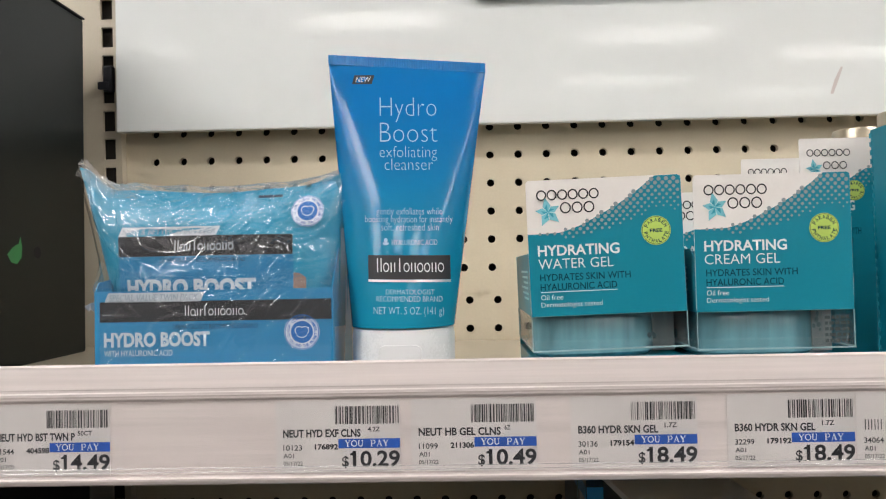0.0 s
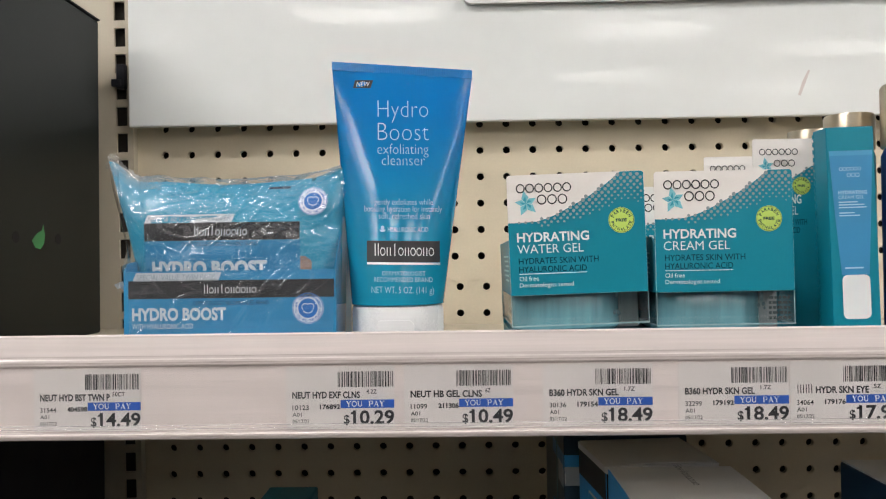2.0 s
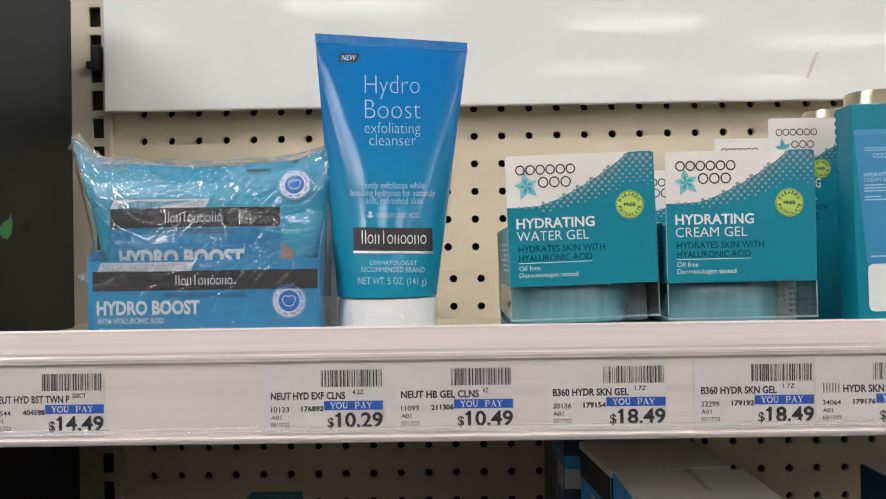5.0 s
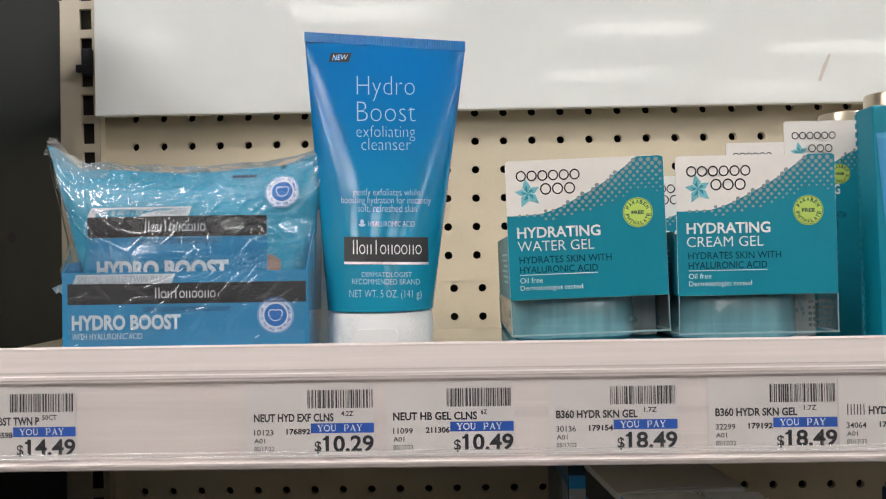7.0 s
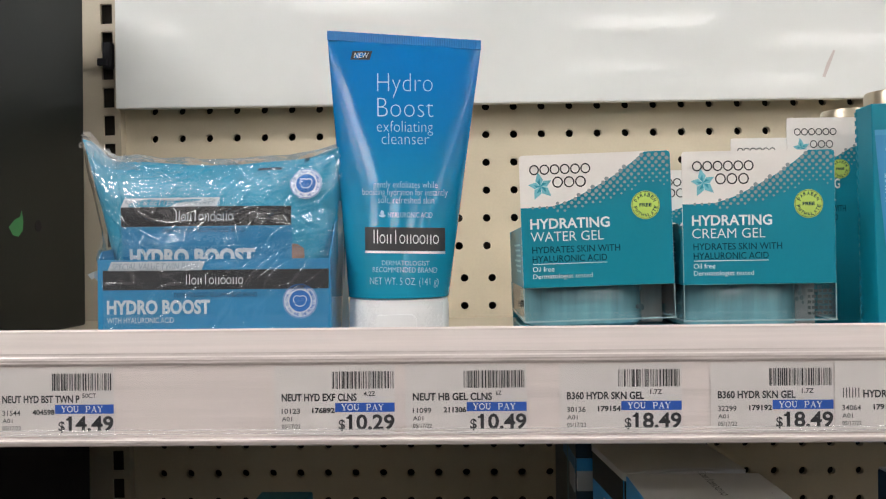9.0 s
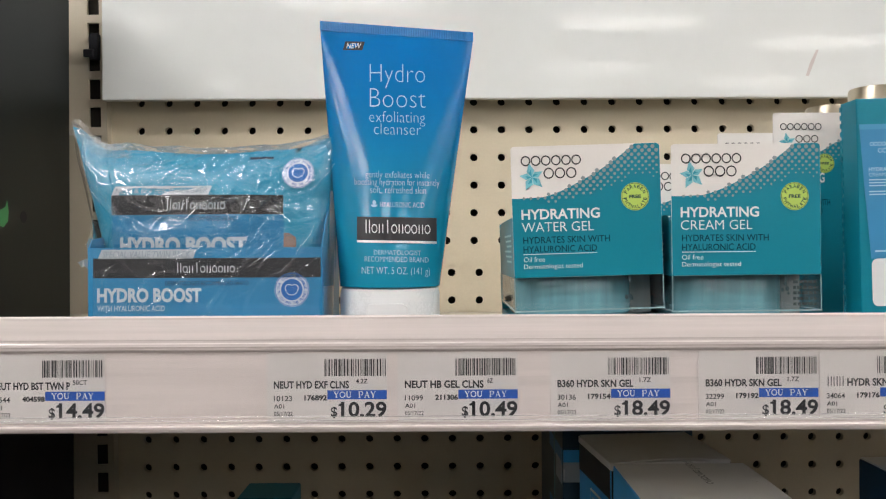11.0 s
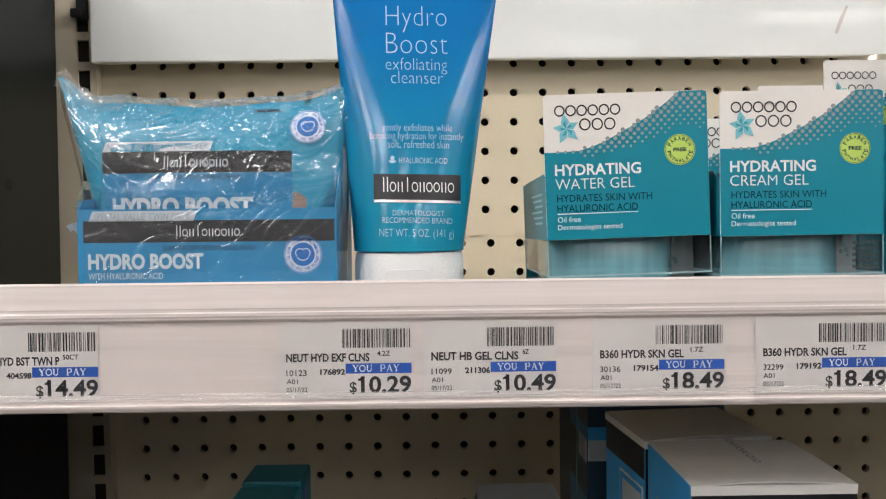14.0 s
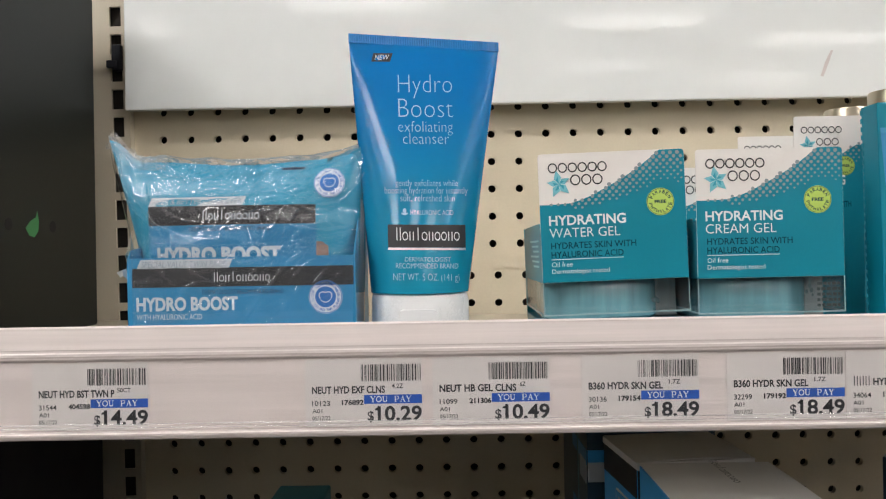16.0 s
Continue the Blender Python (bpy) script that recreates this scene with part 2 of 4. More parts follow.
def lettering(text, x0, x1, y0, y1, bold=0.0, shear=0.0):
    """Flat letters that fill the box x0..x1, y0..y1 (y up)."""
    cu = bpy.data.curves.new("letters", "FONT")
    cu.body, cu.resolution_u, cu.offset, cu.shear = text, 3, bold, shear
    cu.fill_mode = "FRONT"
    ob = new("letters", cu)
    me = bpy.data.meshes.new_from_object(ob.evaluated_get(bpy.context.evaluated_depsgraph_get()))
    bpy.data.objects.remove(ob)
    bpy.data.curves.remove(cu)
    bm = bmesh.new()
    bm.from_mesh(me)
    bpy.data.meshes.remove(me)
    xs, ys = [v.co.x for v in bm.verts], [v.co.y for v in bm.verts]
    sx, sy = (x1 - x0) / (max(xs) - min(xs)), (y1 - y0) / (max(ys) - min(ys))
    ax, ay = min(xs), min(ys)
    for v in bm.verts:
        v.co = (x0 + (v.co.x - ax) * sx, y0 + (v.co.y - ay) * sy, 0)
    return bm


def poly(*outlines):
    bm = bmesh.new()
    for o in outlines:
        bm.faces.new([bm.verts.new((p[0], p[1], 0)) for p in o])
    return bm


def disc(cx, cy, r, n=20, r2=None):
    r2 = r2 or r
    return [(cx + r * math.cos(2 * math.pi * k / n), cy + r2 * math.sin(2 * math.pi * k / n)) for k in range(n)]


def round_sheet(cx, cy, r, n=28, rings=5):
    """A disc of many faces, to lie on a curved wall."""
    bm = bmesh.new()
    mid = bm.verts.new((cx, cy, 0))
    last = None
    for j in range(1, rings + 1):
        row = [bm.verts.new((p[0], p[1], 0)) for p in disc(cx, cy, r * j / rings, n)]
        for k in range(n):
            if last:
                bm.faces.new((last[k], row[k], row[(k + 1) % n], last[(k + 1) % n]))
            else:
                bm.faces.new((mid, row[k], row[(k + 1) % n]))
        last = row
    return bm


def ring(bm, cx, cy, r, w, n=20, squash=1.0, a0=0.0, a1=360.0):
    """A stroke along a circle, w wide."""
    closed = a1 - a0 >= 360
    k_end = n if closed else n + 1
    ins, outs = [], []
    for k in range(k_end):
        a = radians(a0 + (a1 - a0) * k / n)
        ins.append(bm.verts.new((cx + (r - w / 2) * math.cos(a) * squash, cy + (r - w / 2) * math.sin(a), 0)))
        outs.append(bm.verts.new((cx + (r + w / 2) * math.cos(a) * squash, cy + (r + w / 2) * math.sin(a), 0)))
    for k in range(n):
        j = (k + 1) % k_end
        bm.faces.new((ins[k], outs[k], outs[j], ins[j]))
    return bm


def sheet(x0, x1, y0, y1, nx=12, ny=2):
    bm = bmesh.new()
    g = [[bm.verts.new((x0 + (x1 - x0) * i / nx, y0 + (y1 - y0) * j / ny, 0)) for i in range(nx + 1)] for j in range(ny + 1)]
    for j in range(ny):
        for i in range(nx):
            bm.faces.new((g[j][i], g[j][i + 1], g[j + 1][i + 1], g[j + 1][i]))
    return bm


def arc_letters(text, cx, cy, r, h, mid, step, inward=False):
    """Letters round a circle; mid: the angle of the middle letter."""
    bm = bmesh.new()
    n = len(text)
    for i, c in enumerate(text):
        if c == " ":
            continue
        off = (i - (n - 1) / 2) * step
        a = mid - off if not inward else mid + off
        one = lettering(c, -h * 0.36, h * 0.36, -h / 2, h / 2, 0.02)
        turn = radians(a - 90 if not inward else a + 90)
        ca, sa = math.cos(turn), math.sin(turn)
        ox, oy = cx + r * math.cos(radians(a)), cy + r * math.sin(radians(a))
        idx = {}
        for v in one.verts:
            idx[v] = bm.verts.new((ox + v.co.x * ca - v.co.y * sa, oy + v.co.x * sa + v.co.y * ca, 0))
        for f in one.faces:
            bm.faces.new([idx[v] for v in f.verts])
        one.free()
    return bm


def lay(bm, depth):
    """Stand a flat print upright, facing the aisle. depth: a number, or a function of (x, z)."""
    for v in bm.verts:
        x, z = v.co.x, v.co.y
        v.co = (x, depth(x, z) if callable(depth) else depth, z)
    return bm


def bars(x0, x1, y0, y1, n, tall=()):
    """A brand mark drawn as a row of plain rings and upright strokes."""
    w = (x1 - x0) / n
    bm = bmesh.new()
    low = y0 + (y1 - y0) * 0.68
    for k in range(n):
        cx = x0 + w * (k + 0.5)
        if k in tall or k % 3 == 2:
            top = y1 if k in tall else low
            for off in ((-0.26, 0.26) if k != 3 else (0.0,)):
                o = rounded(cx + w * off - w * 0.075, cx + w * off + w * 0.075, y0, top, w * 0.03, 1)
                bm.faces.new([bm.verts.new((p[0], p[1], 0)) for p in o])
        else:
            r = (low - y0) / 2
            ring(bm, cx, (low + y0) / 2, r * 0.88, r * 0.26, 14, min(1.0, w * 0.44 / r))
    return bm


# ---- the room and the gondola ----
SHELF = 1.212      # top of the shelf
LOW = 0.985        # top of the shelf below
PEGY = 0.71        # face of the pegboard
P = 0.0254


def structure(name, bm, mat, label, category):
    return tagged(part(name, bm, mat), label, category, kind="structure")


structure("floor", block(-6, 6, -9, 4, -0.1, 0), M_FLOOR, "grey vinyl store floor", "floor")
structure("ceiling", block(-6, 6, -9, 4, 3.05, 3.15), M_CEIL, "white tiled store ceiling", "ceiling")
structure("wall_south", block(-6, 6, -9.1, -9, 0, 3.05), M_WALL, "plain painted store wall", "wall")
structure("wall_north", block(-6, 6, 4, 4.1, 0, 3.05), M_WALL, "plain painted store wall", "wall")
structure("wall_west", block(-6.1, -6, -9, 4, 0, 3.05), M_WALL, "plain painted store wall", "wall")
structure("wall_east", block(6, 6.1, -9, 4, 0, 3.05), M_WALL, "plain painted store wall", "wall")
# unseen block, added to keep low light off the lower shelf
structure("aisle_light_block", block(-6, 6, -2.1, -1.25, 0, 1.66), M_LIGHT_BLOCK, "unseen grey block across the aisle, added to stop low light", "shelving")



def ceiling_light(half):
    """A recessed light; half: half the length of its diffuser."""
    t = thing("ceiling_light", "recessed ceiling light with a white diffuser", "light", (0, 0, 3.05), group="ceiling lights")
    part("frame", prism(rounded(-half - 0.03, half + 0.03, -0.18, 0.18, 0.01), 0, 0.02), M_CEIL, t)
    part("diffuser", block(-half, half, -0.026, -0.02, -0.15, 0.15), M_LAMP, t, "glowing white diffuser")
    for ch in t.children:
        ch.matrix_basis = pose(0, 0, 0, 90, 0, 0)
    return t


lamp = ceiling_light(0.5)
ceiling_light(0.12).matrix_basis = pose(-2.24, -4.64, 3.05)
ceiling_light(0.17).matrix_basis = pose(-2.27, -6.8, 3.05)
# first five mirror in the panel; the rest added unseen for light on the goods
spots = [(-0.6, -4.1), (1.47, -4.64), (3.25, -5.24), (1.47, -6.1), (3.3, -6.8), (-2.2, -1.9), (-2.5, -3.0), (2.7, -1.6), (2.9, -2.9), (-0.9, -0.7), (1.5, -0.7), (-2.0, -0.8), (2.5, -0.6), (-3.8, -1.2), (-3.8, -2.8), (4.7, -1.6), (4.4, -3.2), (4.7, -4.6), (-4.5, -4.3), (-4.9, -2.0), (5.3, -2.7), (-3.4, -3.9), (-2.0, -1.3), (2.3, -1.2)]
lamp.matrix_basis = pose(spots[0][0], spots[0][1], 3.05)
for x, y in spots[1:]:
    copy_thing(lamp, pose(x, y, 3.05))


def pegboard(name, x0, cols, ztop, rows, y, label, z_lo, z_hi, xl, xr, r=0.0036):
    """A board with a hole in every square inch; x0, ztop: the first hole."""
    verts, faces = [], []
    def quad(a, b, c, d):
        i = len(verts)
        verts.extend((a, b, c, d))
        faces.append((i, i + 1, i + 2, i + 3))
    for j in range(rows):
        for i in range(cols):
            cx, cz = x0 + P * i, ztop - P * j
            k = len(verts)
            hl = P / 2
            for sx, sz in ((-1, -1), (1, -1), (1, 1), (-1, 1)):
                verts.append((cx + sx * hl, y, cz + sz * hl))
            for dep in (0.0, 0.005):
                for s in range(12):
                    a = radians(225 + 30 * s)
                    verts.append((cx + r * math.cos(a), y + dep, cz + r * math.sin(a)))
            for s in range(4):
                faces.append((k + s, k + (s + 1) % 4, k + 4 + (3 * s + 3) % 12, k + 4 + 3 * s + 2, k + 4 + 3 * s + 1, k + 4 + 3 * s))
            for s in range(12):
                faces.append((k + 4 + s, k + 4 + (s + 1) % 12, k + 16 + (s + 1) % 12, k + 16 + s))
    a, b = x0 - P / 2, x0 + P * (cols - 0.5)
    t, m = ztop + P / 2, ztop - P * (rows - 0.5)
    for xa, xb, za, zb in ((xl, a, z_lo, z_hi), (b, xr, z_lo, z_hi), (a, b, t, z_hi), (a, b, z_lo, m)):
        if xb - xa > 1e-4 and zb - za > 1e-4:
            quad((xa, y, za), (xb, y, za), (xb, y, zb), (xa, y, zb))
    quad((xl, y + 0.005, z_lo), (xr, y + 0.005, z_lo), (xr, y, z_lo), (xl, y, z_lo))
    quad((xl, y, z_hi), (xr, y, z_hi), (xr, y + 0.005, z_hi), (xl, y + 0.005, z_hi))
    me = bpy.data.meshes.new(name)
    me.from_pydata(verts, [], faces)
    me.materials.append(M_PEG)
    return tagged(new(name, me), label, "pegboard", kind="structure")


pegboard("pegboard_upper", -0.26, 34, 1.378 + 6 * P, 11, PEGY, "beige perforated hardboard back panel behind the shelf", 1.2532, 1.60, -0.300, 0.75)
pegboard("pegboard_lower", -0.2555, 34, 1.247, 11, PEGY + 0.001, "beige perforated hardboard back panel below the shelf", 0.9, 1.2529, -0.296, 0.75)
# dark sheet, its colour gives the holes their shade
structure("gondola_back", block(-3, 3, 0.728, 0.75, 0.05, 1.9), M_HOLE_SHADE, "dark sheet behind the boards, painted for the shade in the holes", "panel")
structure("back_panel_west", block(-1.6, -0.342, PEGY, PEGY + 0.006, 0.2, 1.9), M_PEG, "beige back panel of the neighbouring bay", "panel")

# slotted upright between the bays
upright = thing("slotted_upright", "beige steel upright with a row of dark slots", "upright", (-0.2754, 0.7, 0.05), kind="structure", turn=(0, -0.95, 0))
sl0, slw, slh = 1.0755, 0.0053, 0.0182
part("flange", block(-0.0445, -slw, 0.0, 0.003, 0, 1.85), M_STEEL, upright)
part("flange", block(slw, 0.0108, 0.0, 0.0096, 0, 1.85), M_STEEL, upright)
k0 = -5
bm = bmesh.new()
for k in range(k0, 24):
    z0 = sl0 - 0.05 + P * k
    one = block(-slw, slw, 0.0, 0.0035, z0 + slh - P, z0)
    me = bpy.data.meshes.new("t")
    one.to_mesh(me)
    one.free()
    bm.from_mesh(me)
    bpy.data.meshes.remove(me)
part("slot_bridges", bm, M_STEEL, upright)
# shade of the slots, painted as a dark strip
part("slot_shade", block(-slw - 0.004, slw, 0.0075, 0.0095, 0.5, 1.85), M_HOLE_SHADE, upright, "dark strip painted for the shade inside the slots")

clip = thing("shelf_clip", "small black plastic clip hooked in the upright", "clip", (-0.2975, 0.699, 1.4520))
part("body", block(-0.0035, 0.005, -0.005, 0.004, -0.012, 0.012, 0.0015), M_BLACK2, clip)
part("hook", block(-0.0075, 0.002, -0.007, -0.003, -0.010, -0.003, 0.0012), M_BLACK2, clip)

# glossy white panel on the pegboard, and the sign above it
pan = thing("white_panel", "glossy white blank panel leaning on the pegboard", "panel", (0.2, 0.687, 1.402))
part("board", block(-0.486, 0.55, 0, 0.008, 0, 0.30, 0.0012), M_PANEL, pan)
part("scuff", lay(poly([(0.139, 0.019), (0.1415, 0.0185), (0.1465, 0.031), (0.1505, 0.042), (0.1485, 0.042), (0.143, 0.031)]), -0.0002), M_DIRT, pan, "faint brown scuff")
sign = thing("sign_holder", "white sign holder with rounded corners", "sign", (0.03, 0.681, 1.5105))
part("plate", prism(rounded(0, 0.6, 0, 0.12, 0.008), 0, 0.004), M_PANEL, sign)

# the shelf and its ticket moulding
shelf = thing("shelf", "beige steel shelf with a lip at the front", "shelf", (0, 0.52, SHELF), kind="structure")
part("deck", block(-0.80, 0.80, -0.178, 0.178, -0.024, 0, 0.0015), M_STEEL, shelf)
low = thing("lower_shelf", "beige steel shelf in the shade below", "shelf", (0, 0.52, LOW), kind="structure")
part("deck", block(-0.80, 0.80, -0.178, 0.178, -0.024, 0, 0.0015), M_STEEL, low)

mould = thing("ticket_moulding", "white plastic price ticket moulding along the shelf edge", "shelf edging", (0, 0.33, SHELF))
prof = [(0.0115, -0.0232), (0.0115, -0.0004), (0.0024, -0.0002), (0.0020, 0.0266), (0.0008, 0.0275), (-0.0004, 0.0276), (-0.0010, 0.0268), (-0.0010, 0.0261), (-0.0016, 0.0215), (-0.0021, 0.0176), (-0.0020, 0.0171), (-0.0020, 0.0163), (-0.0023, 0.0157), (-0.0023, 0.0146), (-0.0020, 0.0140), (-0.0019, 0.0133), (-0.0014, 0.0128),
        (-0.0009, 0.0124), (-0.0004, 0.0120), (-0.0004, -0.0187), (-0.0036, -0.0187), (-0.0042, -0.0191), (-0.0041, -0.0199), (-0.0034, -0.0213), (-0.0024, -0.0219), (0.0060, -0.0226)]
bm = prism(prof, -0.80, 0.80, "x")
part("channel", bm, M_LIP, mould)
part("cover", block(-0.80, 0.80, -0.0020, -0.0017, -0.0185, 0.0118), M_CLEAR, mould, "clear plastic cover strip").visible_shadow = False
bm = bmesh.new()
for z, r in ((-0.0152, 0.00022), (-0.0168, 0.0002)):
    one = prism(disc(-0.0023, z, r, 8), -0.80, 0.80, "x")
    me = bpy.data.meshes.new("t")
    one.to_mesh(me)
    one.free()
    bm.from_mesh(me)
    bpy.data.meshes.remove(me)
part("bead", bm, M_BEAD, mould, "pale ridge of the cover")

# dark fixture of the neighbouring bay
dark = thing("black_display", "charcoal display unit with a small green leaf print", "display", (-0.45, 0.50, SHELF))
part("cabinet", block(-0.17, 0.150, -0.155, 0.158, 0, 0.281, 0.002), M_BLACK, dark)
leaf = [(-0.009, -0.002), (-0.004, -0.0075), (0.003, -0.0085), (0.0085, -0.004), (0.0095, 0.003), (0.0075, 0.011), (0.005, 0.006), (-0.002, 0.0035)]
bm = poly(leaf)
for v in bm.verts:
    v.co = (0.1503, 0.0535 + v.co.x, 0.082 + v.co.y)
part("leaf_print", bm, M_LEAF, dark, "small green leaf")
for dy in (-0.030, 0.030):
    bm = prism(disc(0.0535 + dy, 0.082, 0.0045, 14), 0.1485, 0.1502, "x")
    part("dimple", bm, M_BLACK2, dark)
part("top_trim", block(-0.17, 0.1512, -0.155, 0.158, 0.2812, 0.2828, 0.0006), M_BLACK2, dark)
dark2 = thing("black_display", "black display unit in the shade of the shelf", "display", (-0.45, 0.50, LOW))
part("cabinet", block(-0.17, 0.1565, -0.155, 0.150, 0, 0.19, 0.002), M_BLACK2, dark2)
part("plinth", block(-0.168, 0.1570, -0.156, 0.15, 0.0, 0.02), M_BLACK2, dark2)


# ---- price tickets in the moulding ----
def px(x):
    """Across the product fronts: the plan's grid to metres."""
    return -0.043 + (x - 635) * 0.0002752


def pz(y):
    return 1.377 - (y - 29) * 0.0002755


rng = random.Random(7)


def barcode(x0, x1, z0, z1):
    out, x = [], x0
    while x < x1 - 0.0003:
        w = rng.choice((0.00022, 0.00022, 0.00042, 0.00062))
        out.append([(x, z0), (min(x + w, x1), z0), (min(x + w, x1), z1), (x, z1)])
        x += w + rng.choice((0.00022, 0.00030, 0.00045, 0.00065))
    return poly(*out)


def serif_words(text, x0, x1, z0, z1):
    """Capitals with serifs, out of thick and thin strokes; knows the letters of the blue bar alone."""
    strokes = {
        "Y": [(0.12, 1, 0.5, 0.45, 0.20), (0.88, 1, 0.5, 0.45, 0.09), (0.5, 0.48, 0.5, 0, 0.20), (-0.04, 0.97, 0.34, 0.97, 0.07), (0.68, 0.97, 1.04, 0.97, 0.07), (0.28, 0.03, 0.72, 0.03, 0.07)],
        "A": [(0.5, 1, 0.10, 0, 0.09), (0.46, 1, 0.86, 0, 0.21), (0.24, 0.34, 0.72, 0.34, 0.08), (-0.04, 0.03, 0.28, 0.03, 0.07), (0.66, 0.03, 1.06, 0.03, 0.07)],
        "P": [(0.22, 1, 0.22, 0, 0.20), (0.02, 0.03, 0.46, 0.03, 0.07), (0.02, 0.97, 0.6, 0.97, 0.08), (0.22, 0.46, 0.6, 0.46, 0.08)],
        "U": [(0.20, 1, 0.20, 0.30, 0.20), (0.84, 1, 0.84, 0.30, 0.09), (0.0, 0.97, 0.42, 0.97, 0.07), (0.66, 0.97, 1.02, 0.97, 0.07)],
        "O": [], " ": []}
    arcs = {"P": (0.60, 0.715, 0.255, 0.15, -90, 90, 1.0), "U": (0.52, 0.32, 0.26, 0.14, 180, 360, 1.22), "O": (0.5, 0.5, 0.45, 0.15, 0, 360, 1.05)}
    bm = bmesh.new()
    cell = (x1 - x0) / (len(text) - 0.1)
    for i, c in enumerate(text):
        one = bmesh.new()
        for ax, az, bx, bz, wide in strokes[c]:
            dx, dz = bx - ax, bz - az
            n_ = math.hypot(dx, dz)
            ox, oz = -dz / n_ * wide / 2, dx / n_ * wide / 2
            one.faces.new([one.verts.new(p) for p in ((ax + ox, az + oz, 0), (ax - ox, az - oz, 0), (bx - ox, bz - oz, 0), (bx + ox, bz + oz, 0))])
        if c in arcs:
            cx, cz, r, wide, a0, a1, squash = arcs[c]
            ring(one, 0, 0, r, wide, 16, squash, a0, a1)
            for v in list(one.verts)[-(32 if c == "O" else 34):]:
                v.co.x, v.co.y = v.co.x + cx, v.co.y + cz
        for v in one.verts:
            v.co = (x0 + cell * (i + 0.88 * v.co.x), z0 + (z1 - z0) * v.co.y, 0)
        me = bpy.data.meshes.new("t")
        one.to_mesh(me)
        one.free()
        bm.from_mesh(me)
        bpy.data.meshes.remove(me)
    return bm


def price_tag(x, name, size, code, item, price, brand_bar=0.0):
    """A paper ticket, 51 by 29.5 mm. Its base is its lower left corner; name starts after brand_bar metres."""
    t = thing("price_tag", "white paper price ticket with barcode and a blue bar", "price tag", (x, 0.3292, 1.1940), group="price tickets")
    part("paper", block(0, 0.0512, 0, 0.0002, 0, 0.0295), M_PAPER, t)
    def ink(text, x0, x1, top, bottom, bold=0.0, mat=M_INK, d=-0.00008):
        part("lettering", lay(lettering(text, x0 / 1000, x1 / 1000, (29.5 - bottom) / 1000, (29.5 - top) / 1000, bold), d), mat, t)
    part("barcode", lay(barcode(0.0246, 0.0507, 0.0197, 0.0270), -0.00008), M_INK, t, "black barcode")
    bar_ = part("blue_bar", lay(sheet(0.0258, 0.0511, 0.0098, 0.0137, 1, 1), -0.00008), M_BLUEBAR, t, "blue printed bar")
    part("lettering", lay(serif_words("YOU PAY", 0.0285, 0.0465, 0.0105, 0.0131), -0.00016), M_WHITEINK, bar_)
    if brand_bar:
        part("brand_bar", lay(bars(0.003, 0.003 + brand_bar / 1000, 0.0144, 0.0186, 3, (0, 1, 2)), -0.00008), M_INK, t)
    ink(name[0], 3 + (brand_bar + 1.2 if brand_bar else 0), name[1], 11.8, 15.1, 0.030)
    ink(size[0], size[1], size[2], 11.0, 13.0, 0.015)
    ink(code, 3, 10.8, 18.1, 20.4, 0.012)
    ink(item, 16.0, 25.6, 17.8, 20.2, 0.035)
    ink("A01", 3, 7.4, 21.6, 23.5, 0.012)
    ink("05/17/22", 3, 11.0, 24.8, 26.6, 0.010)
    ink("$", 27.2, 30.0, 22.8, 27.8, 0.02)
    ink(price, 31.6, 51.0, 20.7, 27.4, 0.026)
    flag = [(30.5, 22.6), (30.5, 21.9), (31.5, 21.4), (31.9, 20.7), (32.3, 20.7), (32.3, 22.6)]
    part("lettering", lay(poly([(a / 1000, (29.5 - b) / 1000) for a, b in flag]), -0.00008), M_INK, t)
    return t


price_tag(-0.1802, ("NEUT HYD BST TWN P", 36.4), ("50CT", 37.6, 43.6), "31544", "404598", "14.49")
price_tag(-0.0601, ("NEUT HYD EXF CLNS", 35.0), ("4.2Z", 38.0, 43.0), "10123", "176892", "10.29")
price_tag(-0.0043, ("NEUT HB GEL CLNS", 36.6), ("6Z", 38.2, 40.6), "11099", "211306", "10.49")
price_tag(0.0608, ("B360 HYDR SKN GEL", 35.4), ("1.7Z", 38.0, 43.0), "30136", "179154", "18.49")
price_tag(0.1240, ("B360 HYDR SKN GEL", 35.4), ("1.7Z", 38.0, 43.0), "32299", "179192", "18.49")
price_tag(0.1757, ("HYDR SKN EYE", 36.4), (".5Z", 38.0, 42.0), "34064", "179176", "17.99", 7.6)


# ---- the cleanser tube ----
ZB, ZT = 1.2495, 1.3763
tube_at = (-0.0114, 0.391, SHELF)


def tube_form(h):
    """Middle x and y, half width and half depth of the tube at the height h, 0 to 1."""
    h = min(max(h, 0), 1)
    return -0.0114 + 0.0040 * h, 0.391 - 0.002 * h, 0.0252 + 0.0133 * h, 0.0246 * (1 - h ** 1.12) + 0.0007


def tube_round(q):
    """How far the front stands out at q, -1 to 1 across: an ellipse."""
    return math.sqrt(max(0.0, 1 - min(1.0, abs(q)) ** 2))


def tube_dent(x, h, ang):
    """Slight hollows pressed into the wall, none at the two ends."""
    return 0.0005 * math.sin(math.pi * min(1, max(0, h))) * noise.noise((x * 34, h * 2.6, 3))


def tube_front(x, z):
    h = (z - ZB) / (ZT - ZB)
    xc, yc, a, b = tube_form(h)
    q = max(-0.99, min(0.99, (x - xc) / a))
    ang = math.acos(q)
    return yc - b * tube_round(q) + tube_dent(x, min(max(h, 0), 1), ang) - 0.00022


